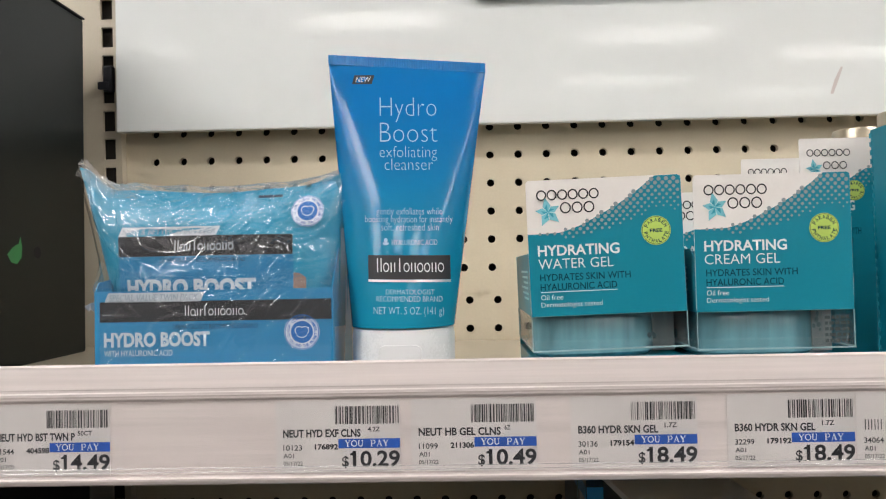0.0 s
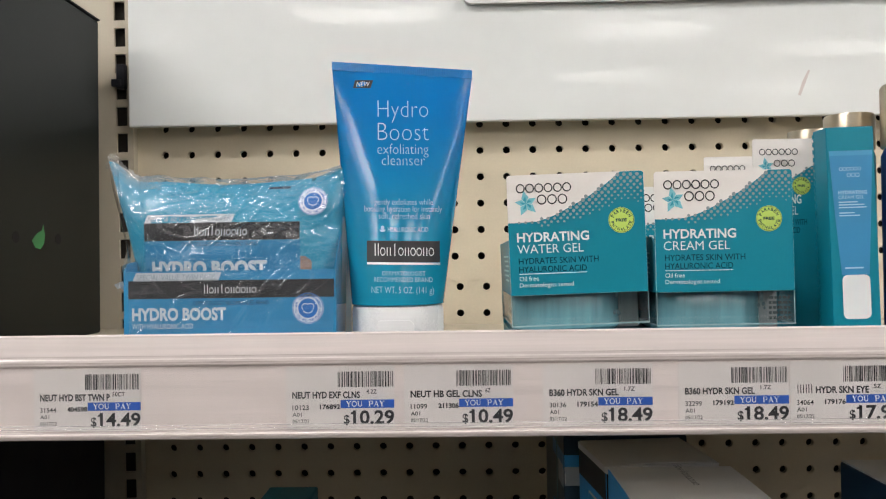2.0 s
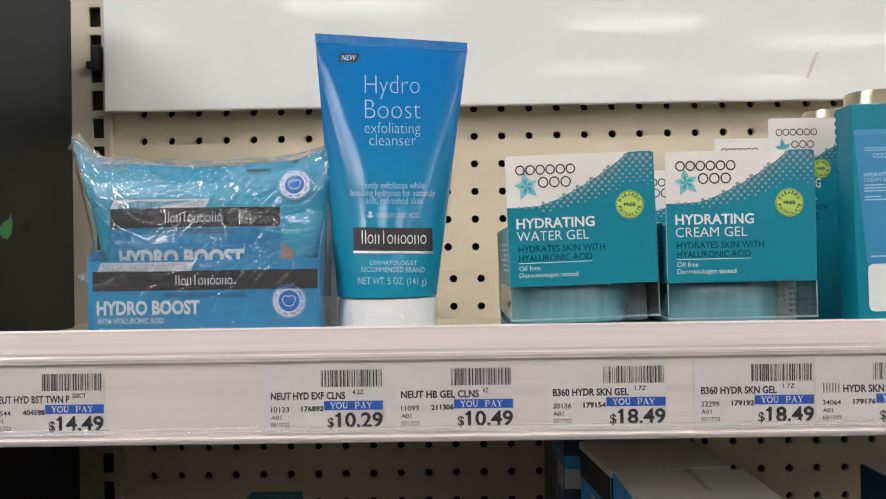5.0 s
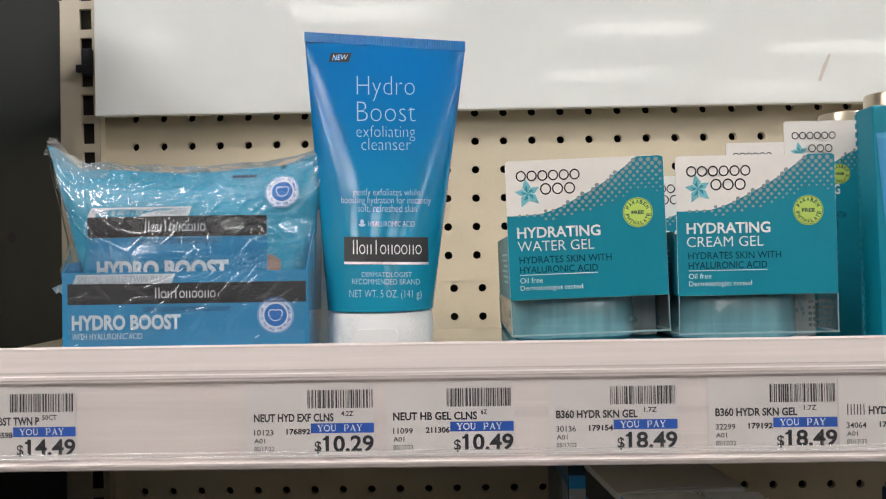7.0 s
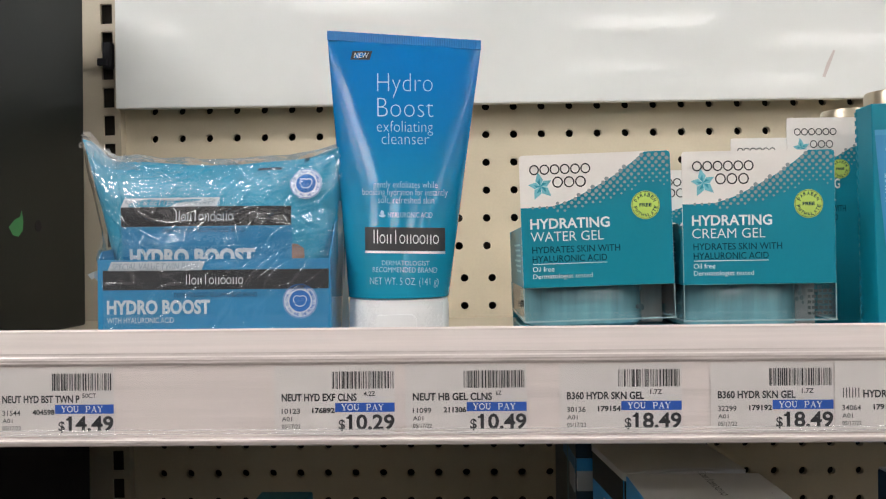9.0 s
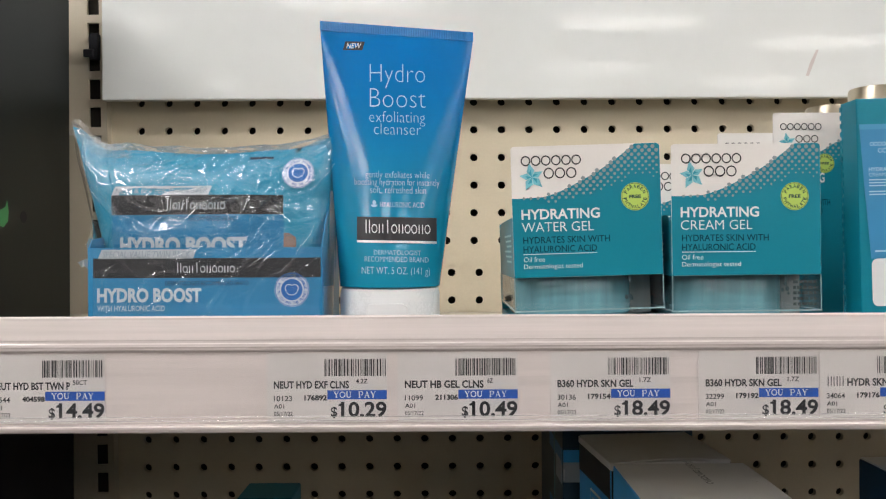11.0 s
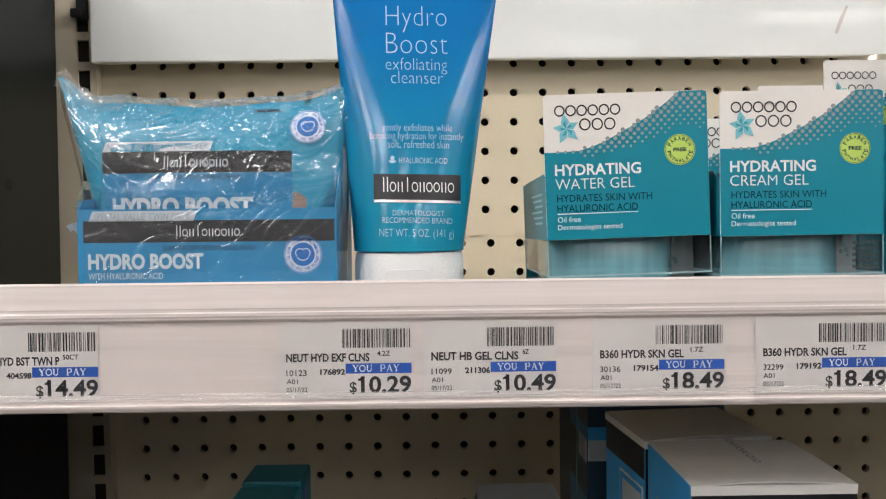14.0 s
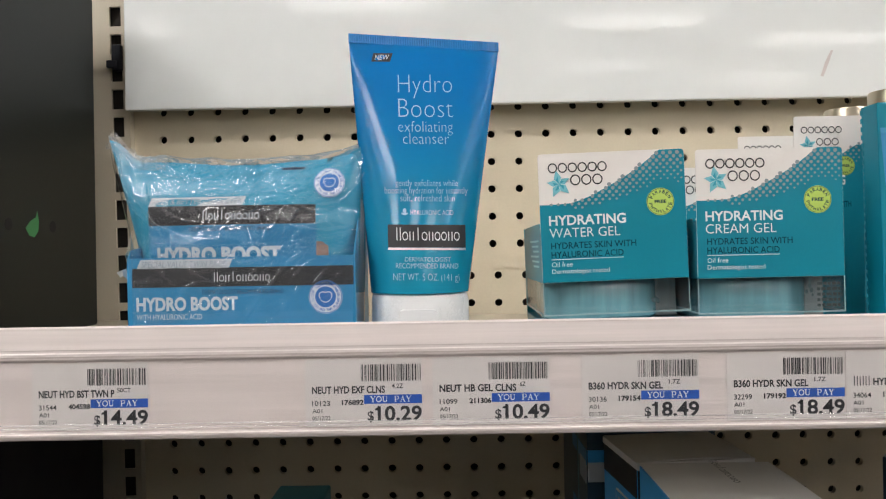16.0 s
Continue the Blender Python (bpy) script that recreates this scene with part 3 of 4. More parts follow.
def tube_point(h, ang):
    xc, yc, a, b = tube_form(h)
    x = xc + a * math.cos(ang)
    y = yc - b * math.copysign(tube_round(math.cos(ang)), math.sin(ang))
    dent = tube_dent(x, h, ang)
    return Vector((x - tube_at[0], y + dent - tube_at[1], ZB + (ZT - ZB) * h - 0.080 * (x - xc) * h * h - tube_at[2]))


tube = thing("cleanser_tube", "blue plastic squeeze tube of exfoliating cleanser standing on its white cap", "tube", tube_at)
bm = bmesh.new()
NA, NH = 72, 44
rows_ = [[bm.verts.new(tube_point(j / NH, 2 * math.pi * k / NA)) for k in range(NA)] for j in range(NH + 1)]
for a, b in zip(rows_, rows_[1:]):
    for k in range(NA):
        bm.faces.new((a[k], b[k], b[(k + 1) % NA], a[(k + 1) % NA]))
bm.faces.new(rows_[0])
bm.faces.new(rows_[-1][::-1])
bmesh.ops.recalc_face_normals(bm, faces=bm.faces[:])
part("body", bm, M_TUBE, tube, smooth=True)
# the ribbed crimp at the top
xc, yc, a, b = tube_form(1)
bm = bmesh.new()
n = 130
cols = []
for k in range(n + 1):
    x = xc - a + 2 * a * k / n
    d = 0.00085 + 0.00012 * (k % 2)
    z0 = ZT - 0.0012 - 0.080 * (x - xc)
    z1 = z0 + 0.0046
    cols.append([bm.verts.new((x - tube_at[0], yc + s * d - tube_at[1], z - tube_at[2])) for s, z in ((-1, z0), (-1, z1), (1, z1), (1, z0))])
for p, q in zip(cols, cols[1:]):
    for i in range(4):
        bm.faces.new((p[i], q[i], q[(i + 1) % 4], p[(i + 1) % 4]))
bm.faces.new(cols[0][::-1])
bm.faces.new(cols[-1])
bmesh.ops.recalc_face_normals(bm, faces=bm.faces[:])
part("crimp", bm, M_TUBE, tube, "ribbed crimped end")
# the cap: an upright flip top with a thumb notch
bm = lathe([(0.0232, 0), (0.0243, 0.0012), (0.0249, 0.012), (0.0250, 0.0335), (0.0243, 0.0366), (0.0225, 0.0376)], 64)
cap_ = part("cap", bm, M_CAP, tube, "white flip cap", smooth=True)
part("thumb_notch", prism(rounded(-0.0100, 0.0100, 0.002, 0.0298, 0.003), -0.02530, -0.0232), M_CAP, cap_, "shallow thumb notch of the cap")


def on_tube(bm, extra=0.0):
    """Print on the tube's wall, scaled about the mean camera point from artwork at 0.366 m."""
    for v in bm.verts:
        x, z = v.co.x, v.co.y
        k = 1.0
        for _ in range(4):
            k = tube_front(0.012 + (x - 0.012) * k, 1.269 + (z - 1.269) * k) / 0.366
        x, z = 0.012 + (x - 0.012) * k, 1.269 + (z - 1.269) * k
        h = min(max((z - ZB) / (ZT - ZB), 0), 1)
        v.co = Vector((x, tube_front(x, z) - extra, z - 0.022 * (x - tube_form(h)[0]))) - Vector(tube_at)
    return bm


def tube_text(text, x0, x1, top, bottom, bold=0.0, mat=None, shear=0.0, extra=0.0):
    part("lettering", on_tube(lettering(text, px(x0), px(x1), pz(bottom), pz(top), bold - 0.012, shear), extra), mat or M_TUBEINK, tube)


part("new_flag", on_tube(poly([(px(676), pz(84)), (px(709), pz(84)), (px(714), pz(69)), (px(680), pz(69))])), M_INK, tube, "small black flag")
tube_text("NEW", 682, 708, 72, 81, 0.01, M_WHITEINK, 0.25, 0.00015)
tube_text("Hydro", 722, 817, 107, 148, -0.012)
tube_text("Boost", 722, 818, 149, 181, -0.012)
tube_text("exfoliating", 721, 817, 188, 213, -0.008)
tube_text("cleanser", 729, 810, 209, 228, -0.008)
tube_text("gently exfoliates while", 714, 824, 291, 306)
tube_text("boosting hydration for instantly", 695, 841, 304, 319)
tube_text("soft, refreshed skin", 722, 818, 317, 331)
tube_text("HYALURONIC ACID", 739, 815, 344, 353, 0.006)
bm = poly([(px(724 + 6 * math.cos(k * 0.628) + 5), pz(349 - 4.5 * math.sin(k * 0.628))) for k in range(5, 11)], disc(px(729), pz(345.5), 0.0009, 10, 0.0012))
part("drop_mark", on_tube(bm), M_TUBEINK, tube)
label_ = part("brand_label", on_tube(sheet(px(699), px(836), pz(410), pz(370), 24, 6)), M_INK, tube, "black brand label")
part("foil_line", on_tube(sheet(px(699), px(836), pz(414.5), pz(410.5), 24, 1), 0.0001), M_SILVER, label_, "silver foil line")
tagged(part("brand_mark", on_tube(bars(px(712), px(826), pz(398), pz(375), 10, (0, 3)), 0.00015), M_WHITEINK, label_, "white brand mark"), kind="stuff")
tube_text("DERMATOLOGIST", 728, 809, 427, 435, 0.004)
tube_text("RECOMMENDED BRAND", 712, 822, 438, 447, 0.004)
tube_text("NET WT. 5 OZ. (141 g)", 707, 824, 456, 472)


# ---- the wipes twin pack ----
pack_at = (-0.098, 0.395, SHELF)
pack = thing("wipes_twin_pack", "shrink-wrapped twin pack of face wipes in a blue card tray", "wipes pack", pack_at)


def local(bm, at):
    for v in bm.verts:
        v.co -= Vector(at)
    return bm


CY = 0.3655     # front of the card tray
part("front_panel", local(block(-0.1525, -0.0418, CY, CY + 0.0006, SHELF, 1.2690), pack_at), M_TRAY, pack)
for x in (-0.1525, -0.0424):
    high_ = 1.276 if x < -0.1 else 1.298
    side = [(CY + 0.0006, SHELF), (CY + 0.06, SHELF), (CY + 0.06, high_), (CY + 0.03, high_), (CY + 0.004, 1.273), (CY + 0.0006, 1.269)]
    part("side_panel", local(prism(side, x, x + 0.0006, "x"), pack_at), M_TRAY, pack)
part("base", local(block(-0.1519, -0.0424, CY + 0.0006, CY + 0.06, SHELF, SHELF + 0.0006), pack_at), M_TRAY, pack)


def pack_top(u):
    return 1.3170 + 0.0128 * math.exp(-(u / 0.075) ** 2) + 0.0065 * math.exp(-((1 - u) / 0.09) ** 2) + 0.0012 * math.sin(9 * u)


def pack_edges(v):
    """The pouch flares to its left above the tray."""
    return -0.1505 - 0.0185 * max(0.0, (v - 0.35) / 0.65) ** 1.1, -0.0430 + 0.0030 * v


def pack_point(u, v, side=-1, y0=0.386, deep=0.0145):
    x0, x1 = pack_edges(v)
    x = x0 + u * (x1 - x0)
    z = SHELF + 0.002 + v * (pack_top(u) - SHELF - 0.002 - (0.008 if y0 > 0.4 else 0))
    bulge = max(0, math.sin(math.pi * u)) ** 0.45 * max(0, math.sin(math.pi * (0.12 + 0.84 * v))) ** 0.5
    back = 0.006 * max(0.0, (v - 0.78) / 0.22) ** 2 if side < 0 and y0 < 0.4 else 0.0
    return Vector((x, y0 + side * deep * bulge + back + 0.0012 * noise.noise((x * 45, z * 60, side)), z))


def pack_front(x, z):
    u, v = 0.5, 0.5
    for _ in range(4):
        v = min(1.0, max(0.0, (z - SHELF - 0.002) / (pack_top(u) - SHELF - 0.002)))
        x0, x1 = pack_edges(v)
        u = min(0.99, max(0.01, (x - x0) / (x1 - x0)))
    return pack_point(u, v).y - 0.0003


for y0 in (0.386, 0.410):
    bm = bmesh.new()
    nu, nv = 40, 28
    for s in (-1, 1):
        g = [[bm.verts.new(pack_point(i / nu, j / nv, s, y0, 0.0145 if y0 < 0.4 else 0.010) - Vector(pack_at)) for i in range(nu + 1)] for j in range(nv + 1)]
        for j in range(nv):
            for i in range(nu):
                bm.faces.new((g[j][i], g[j][i + 1], g[j + 1][i + 1], g[j + 1][i]))
    bmesh.ops.remove_doubles(bm, verts=bm.verts[:], dist=0.0003)
    bmesh.ops.recalc_face_normals(bm, faces=bm.faces[:])
    part("soft_pack", bm, M_PACK, pack, "soft blue pouch of wipes", smooth=True)


def on_pack(bm, extra=0.0):
    return local(lay(bm, lambda x, z: pack_front(x, z) - extra), pack_at)


def on_tray(bm, extra=0.0):
    return local(lay(bm, CY - 0.0001 - extra), pack_at)


def slant(x0, x1, y0, y1, lean=7):
    return poly([(px(x0), pz(y1)), (px(x1 - lean), pz(y1)), (px(x1), pz(y0)), (px(x0 + lean), pz(y0))])


def round_seal(cx, cy, r, put, e=0.0):
    se = part("seal", put(round_sheet(px(cx), pz(cy), r), e), M_WHITEINK, pack, "round white and blue seal")
    bm = ring(bmesh.new(), px(cx), pz(cy), r * 0.95, r * 0.05, 28)
    part("seal_ring", put(bm, e + 0.0001), M_SEAL, se)
    part("seal_disc", put(round_sheet(px(cx), pz(cy), r * 0.62), e + 0.0001), M_SEAL, se)
    bm = ring(bmesh.new(), px(cx) - r * 0.16, pz(cy) + r * 0.08, r * 0.22, r * 0.05, 14, a0=40, a1=230)
    ring(bm, px(cx) + r * 0.16, pz(cy) + r * 0.08, r * 0.22, r * 0.05, 14, a0=-50, a1=140)
    ring(bm, px(cx), pz(cy) + r * 0.05, r * 0.36, r * 0.05, 14, a0=215, a1=325)
    part("seal_heart", put(bm, e + 0.0002), M_WHITEINK, se)
    part("lettering", put(arc_letters("OUR CLEAN PROMISE", px(cx), pz(cy), r * 0.78, r * 0.17, 90, 10.5), e + 0.0001), M_SEAL, se)
    part("lettering", put(arc_letters("TO YOU AND THE PLANET", px(cx), pz(cy), r * 0.78, r * 0.17, 270, 8.2, True), e + 0.0001), M_SEAL, se)


def pack_text(text, x0, x1, top, bottom, put, mat, bold=0.0, shear=0.0, e=0.0002):
    part("lettering", put(lettering(text, px(x0), px(x1), pz(bottom), pz(top), bold, shear), e), mat, pack)


part("pouch_label", on_pack(sheet(px(260), px(566), pz(440), pz(362), 20, 5)), M_PACK2, pack, "blue printed label")
part("grey_strip", on_pack(slant(260, 441, 312, 328), 0.0003), M_GREY, pack, "grey slanted strip")
part("brand_band", on_pack(sheet(px(260), px(565), pz(363), pz(328), 24, 4), 0.0003), M_INK, pack, "black brand band")
part("brand_mark", on_pack(bars(px(361), px(466), pz(354), pz(336), 10, (0, 3)), 0.0006), M_GREY, pack, "pale brand mark")
pack_text("NEW & BETTER THAN EVER", 268, 433, 315, 325, on_pack, M_GREYTXT, 0.004, 0.2, 0.0005)
pack_text("DERMATOLOGIST RECOMMENDED BRAND", 338, 486, 366, 374, on_pack, M_NAVY)
pack_text("HYDRO BOOST", 276, 504, 402, 431, on_pack, M_GREY, 0.05)
part("brown_tab", on_pack(poly([(px(566), pz(430)), (px(588), pz(430)), (px(587), pz(404)), (px(576), pz(396)), (px(566), pz(395))])), M_BROWN, pack, "brown edge of the resealable flap")
round_seal(589, 288, 0.0077, on_pack, 0.0005)
part("date_print", on_pack(poly([(px(500), pz(263)), (px(543), pz(262)), (px(543), pz(257)), (px(500), pz(258))]), 0.0003), M_NAVY, pack, "small dark print near the top edge")

part("grey_strip", on_tray(slant(254, 424, 424, 440)), M_GREY, pack, "grey slanted strip")
part("brand_band", on_tray(sheet(px(246), px(637), pz(473), pz(439), 1, 1)), M_INK, pack, "black brand band")
part("brand_mark", on_tray(bars(px(389), px(490), pz(464), pz(447), 10, (0, 3)), 0.0001), M_WHITEINK, pack, "white brand mark")
pack_text("SPECIAL VALUE TWIN PACK", 262, 413, 427, 438, on_tray, M_GREYTXT, 0.004, 0.2, 0.0001)
pack_text("DERMATOLOGIST RECOMMENDED BRAND", 370, 513, 478, 486, on_tray, M_NAVY)
pack_text("HYDRO BOOST", 253, 432, 490, 515, on_tray, M_SOFTINK, 0.040)
pack_text("WITH HYALURONIC ACID", 253, 369, 520, 530, on_tray, M_SOFTINK, 0.01)
round_seal(587, 494, 0.0082, on_tray)

# the shrink wrap, pulled into creases
crease = random.Random(11)
folds = []
for k in range(120):
    low_part = k < 44
    cu = crease.uniform(0.02, 0.98)
    cv = crease.uniform(0.05, 0.6) if low_part else 0.97 - 0.5 * crease.random() ** 1.7
    ang = radians(crease.gauss(48, 12)) if low_part else radians(crease.gauss(28, 30) if cu > 0.3 else crease.gauss(-52, 22))
    half = crease.uniform(0.006, 0.020) if low_part else crease.uniform(0.005, 0.021)
    folds.append((cu * 0.116, cv * 0.106, math.cos(ang), math.sin(ang), half, crease.uniform(0.00030, 0.00075), crease.uniform(0.00022, 0.00062) * (0.8 if low_part else 1.9), crease.uniform(-40, 40)))
for k in range(80):      # small crumples along the top
    ang = radians(crease.gauss(10, 40))
    folds.append((crease.uniform(0.1, 0.97) * 0.116, crease.uniform(0.86, 1.0) * 0.106, math.cos(ang), math.sin(ang), crease.uniform(0.002, 0.007), crease.uniform(0.0003, 0.0007), crease.uniform(0.0004, 0.0010), crease.uniform(-60, 60)))
nu, nv = 420, 380
U, V = np.meshgrid(np.linspace(0, 1, nu + 1), np.linspace(0, 1, nv + 1))
SX, SZ = U * 0.116, V * 0.106
lift = np.zeros_like(U)
for fx, fz, ca, sa, half, wide, high, bend in folds:
    al = (SX - fx) * ca + (SZ - fz) * sa
    ac = -(SX - fx) * sa + (SZ - fz) * ca + bend * al * al
    lift += high * np.exp(-(ac / wide) ** 2) * np.exp(-(al / half) ** 4)
verts = []
for j in range(nv + 1):
    for i in range(nu + 1):
        u, v = i / nu, j / nv
        q = pack_point(u, v)
        x = q.x + (u - 0.5) * 0.0055
        z = SHELF + 0.0006 + v * (pack_top(u) - SHELF + 0.0024) + 0.0010 * v ** 8 * noise.noise((u * 11, 2, 5))
        lim = CY - 0.0009 if z < 1.2705 else CY - 0.0009 + (z - 1.2705) * 1.2
        soft = min(1, max(0, u / 0.03)) * min(1, max(0, (1 - u) / 0.03))
        y = q.y + soft * (min(q.y - 0.0016, lim) - q.y)
        y -= lift[j, i] + 0.00012 * abs(noise.noise((x * 90 + z * 60, 1.5, z * 70 - x * 20)))
        verts.append((x - pack_at[0], y - pack_at[1], z - pack_at[2]))
nf = 26      # folded back over the top
for j in range(1, nf + 1):
    for i in range(nu + 1):
        x, y, z = verts[nv * (nu + 1) + i]
        w_ = j / nf
        u = i / nu
        soft = min(1, u / 0.05) * min(1, (1 - u) / 0.05)
        rise = 0.0010 * math.sin(min(1, w_ * 1.6) * math.pi / 2) * soft
        crumple = 0.0008 * noise.noise((u * 13, w_ * 3, 9)) + 0.0003 * noise.noise((u * 45, w_ * 6, 4))
        verts.append((x, y + 0.034 * w_ ** 1.4 * (0.25 + 0.75 * soft), z + rise + crumple * min(1, w_ * 4) - 0.006 * w_))
# rows above the split are whitened in place of lamp reflections
split = nv - 12
for name_, mat_, note, j0, j1 in (("shrink_wrap", M_FILM, "creased clear shrink wrap", 0, split), ("wrap_fold", M_FILM_WHITENED, "fold of the wrap over the top, whitened for lamp shine", split, nv + nf)):
    me = bpy.data.meshes.new(name_)
    me.from_pydata(verts[j0 * (nu + 1):(j1 + 1) * (nu + 1)], [], [(k, k + 1, k + nu + 2, k + nu + 1) for j in range(j1 - j0) for k in range(j * (nu + 1), j * (nu + 1) + nu)])
    bm = bmesh.new()
    bm.from_mesh(me)
    bpy.data.meshes.remove(me)
    part(name_, bm, mat_, pack, note, smooth=True).visible_shadow = False
bm = bmesh.new()
ear = []
for j in range(13):
    for i in range(46):
        u, w_ = 0.26 * i / 45, j / 12
        x0, x1 = pack_edges(1.0)
        rise = (0.0052 * (1 - u / 0.26) ** 0.7 + 0.0022 * noise.noise((u * 60, 1, 7))) * w_
        ear.append(bm.verts.new(Vector((x0 - 0.001 + u * (x1 - x0) + 0.0012 * noise.noise((u * 50, w_ * 4, 2)),
                                        0.3835 + 0.006 * w_ + 0.0030 * noise.noise((u * 46, w_ * 5, 3)),
                                        pack_top(u) - 0.0045 + 0.0045 * w_ + max(0.0, rise))) - Vector(pack_at)))
for j in range(12):
    for i in range(45):
        k = j * 46 + i
        bm.faces.new((ear[k], ear[k + 1], ear[k + 47], ear[k + 46]))
part("wrap_ear", bm, M_FILM_WHITENED, pack, "crumpled milky end of the wrap", smooth=True).visible_shadow = False
bm = bmesh.new()
tab = [(-0.1555, 0.374, 1.258), (-0.1572, 0.372, 1.2605), (-0.1592, 0.3735, 1.2596), (-0.1600, 0.371, 1.2622), (-0.1575, 0.3715, 1.2634), (-0.1560, 0.373, 1.2640)]
vs = [bm.verts.new(Vector(p) - Vector(pack_at)) for p in tab]
for tri in ((0, 1, 5), (1, 4, 5), (1, 2, 4), (2, 3, 4)):
    bm.faces.new([vs[k] for k in tri])
part("wrap_tab", bm, M_WHITEINK, pack, "crumpled end of the wrap")


# ---- face gel cartons ----
def gel_carton(at, second, s=1.0, high=0.106, turn=0.0, deep=0.072, label="", jar=True, slim=False):
    """A carton with a printed card front and a clear window below it. at: the lower left corner of its front; s: the size of the print; high: its height."""
    w = 0.037 if slim else 0.070 * s
    sx, sz, sc = (0.53, 1.08, 0.9) if slim else (s, s, s)
    t = thing("gel_carton", label, "carton", at, group="face gel cartons", turn=(0, turn, 0))
    top = high
    win_hi, win_lo = (0.002, 0.0) if slim else (top - 0.0618 * s, 0.0260)
    def X(mm):
        return mm / 1000 * sx
    def WX(mm):
        return X(mm) * (1.25 if slim else 1)
    def Z(mm):
        return top - mm / 1000 * sz
    card = rounded(0, w, win_hi, top, 0.0016 * s)
    face = part("card_front", prism(card, 0, 0.0005), M_CARD, t, "white card front with teal print")
    curve = [(0, 24.4), (3, 24.5), (9, 24.3), (15, 24.0), (20, 22.6), (25, 20.7), (31, 17.7), (37, 14.6), (43, 11.2), (48, 8.0), (53, 4.3), (57, 1.0), (58.2, 0.2)]
    line = [(a / 1000 * sc, Z(b)) for a, b in curve if a / 1000 * sc < w]
    area = line + ([(w - 0.0001, line[-1][1])] if slim else [(X(68.4), Z(0.1)), (X(69.7), Z(0.7)), (X(69.9), Z(1.6))]) + [(w - 0.0001, win_hi + 0.0001), (0.0001, win_hi + 0.0001)]
    part("teal_print", lay(poly(area[::-1]), -0.0001), M_TEAL, face)
    def edge(mm):
        for (a, b), (c, d) in zip(curve, curve[1:]):
            if a <= mm <= c:
                return b + (d - b) * (mm - a) / (c - a)
        return 0.0
    dots = []
    for i in range(21):
        for j in range(16):
            mx, my = 4 + 3.3 * i + (1.65 if j % 2 else 0), 1.7 + 1.75 * j
            gap = my - edge(mx)
            reach = 1.0 + max(0, mx - 10) * 0.27
            if mx / 1000 * sc < w - 0.0012 and -0.7 < gap < reach and my > 1.2:
                size = 1.06 * (1 - max(0, gap) / (reach + 9)) * (0.55 + 0.45 * min(1, mx / 35))
                dots.append(disc(mx / 1000 * sc, Z(my), size / 1000 * s, 8))
    tagged(part("dot_print", lay(poly(*dots), -0.00022), M_DOT, face, "rows of grey dots"), kind="stuff")
    def word(text, a, b, c, d, mat, bold=0.0):
        part("lettering", lay(lettering(text, WX(a), WX(b), Z(d), Z(c), bold), -0.00022), mat, face)
    word("HYDRATING", 4.2, 41.0, 29.6, 34.5, M_WHITEINK, 0.022)
    word(second, 4.2, 38.0 if second[0] == "W" else 37.8, 35.8, 40.3, M_WHITEINK, -0.006)
    word("HYDRATES SKIN WITH", 4.7, 45.4, 42.6, 45.7, M_TEALTXT, 0.004)
    word("HYALURONIC ACID", 4.7, 39.2, 46.9, 50.0, M_TEALTXT, 0.004)
    part("rule", lay(sheet(X(4.7), X(39.2), Z(50.9), Z(50.6), 1, 1), -0.00022), M_WHITEINK, face)
    word("Oil free", 4.7, 14.6, 52.0, 54.3, M_WHITEINK, -0.006)
    word("Dermatologist tested", 4.7, 32.2, 55.4, 58.2, M_WHITEINK, -0.006)
    # the brand: plain rings and strokes, with a star flower
    for k in range(9):
        mm, row, r_ = (6.9 + 4.75 * k, 6.9, 0.0021) if k < 6 else (17.6 + 5.3 * (k - 6), 12.9, 0.0023)
        part("brand_ring", lay(ring(bmesh.new(), mm / 1000 * s, Z(row), r_ * s, 0.00062 * s, 20, 0.95), -0.00022), M_INK, face)
    petals, shade = [], []
    for k in range(5):
        a = radians(100 + 72 * k)
        c, d = 0.0096 * s, Z(14.6)
        L = (0.0068 if k in (0, 2, 3) else 0.0058) * s
        tip = (c + L * math.cos(a), d + L * math.sin(a))
        lft = (c + 0.50 * L * math.cos(a + 0.58), d + 0.50 * L * math.sin(a + 0.58))
        rgt = (c + 0.50 * L * math.cos(a - 0.58), d + 0.50 * L * math.sin(a - 0.58))
        petals.append([(c, d), rgt, tip, lft])
        shade.append([(c, d), (c + 0.55 * L * math.cos(a - 0.1), d + 0.55 * L * math.sin(a - 0.1)), (c + 0.35 * L * math.cos(a + 0.52), d + 0.35 * L * math.sin(a + 0.52))])
    part("star_print", lay(poly(*petals), -0.00022), M_STAR, face, "teal star flower")
    part("star_shade", lay(poly(*shade), -0.0003), M_STAR2, face)
    cx, cz = (0.0273 if slim else X(57.8)), Z(25.0)
    se = part("seal", lay(poly(disc(cx, cz, 0.0066 * s, 28)), -0.00026), M_LIME, t, "round lime seal")
    bm = ring(bmesh.new(), cx, cz, 0.0062 * s, 0.0002 * s, 28)
    part("seal_ring", lay(bm, -0.0003), M_TEALTXT, se)
    part("lettering", lay(arc_letters("PARABEN", cx, cz, 0.0048 * s, 0.0017 * s, 90, 21), -0.0003), M_TEALTXT, se)
    part("lettering", lay(arc_letters("PHTHALATE", cx, cz, 0.0048 * s, 0.0017 * s, 270, 19, True), -0.0003), M_TEALTXT, se)
    part("lettering", lay(lettering("FREE", cx - 0.0028 * s, cx + 0.0028 * s, cz - 0.0008 * s, cz + 0.0008 * s, 0.035), -0.0003), M_TEALTXT, se)
    # the folded carton behind the card
    body_hi = top - 0.0335 * s
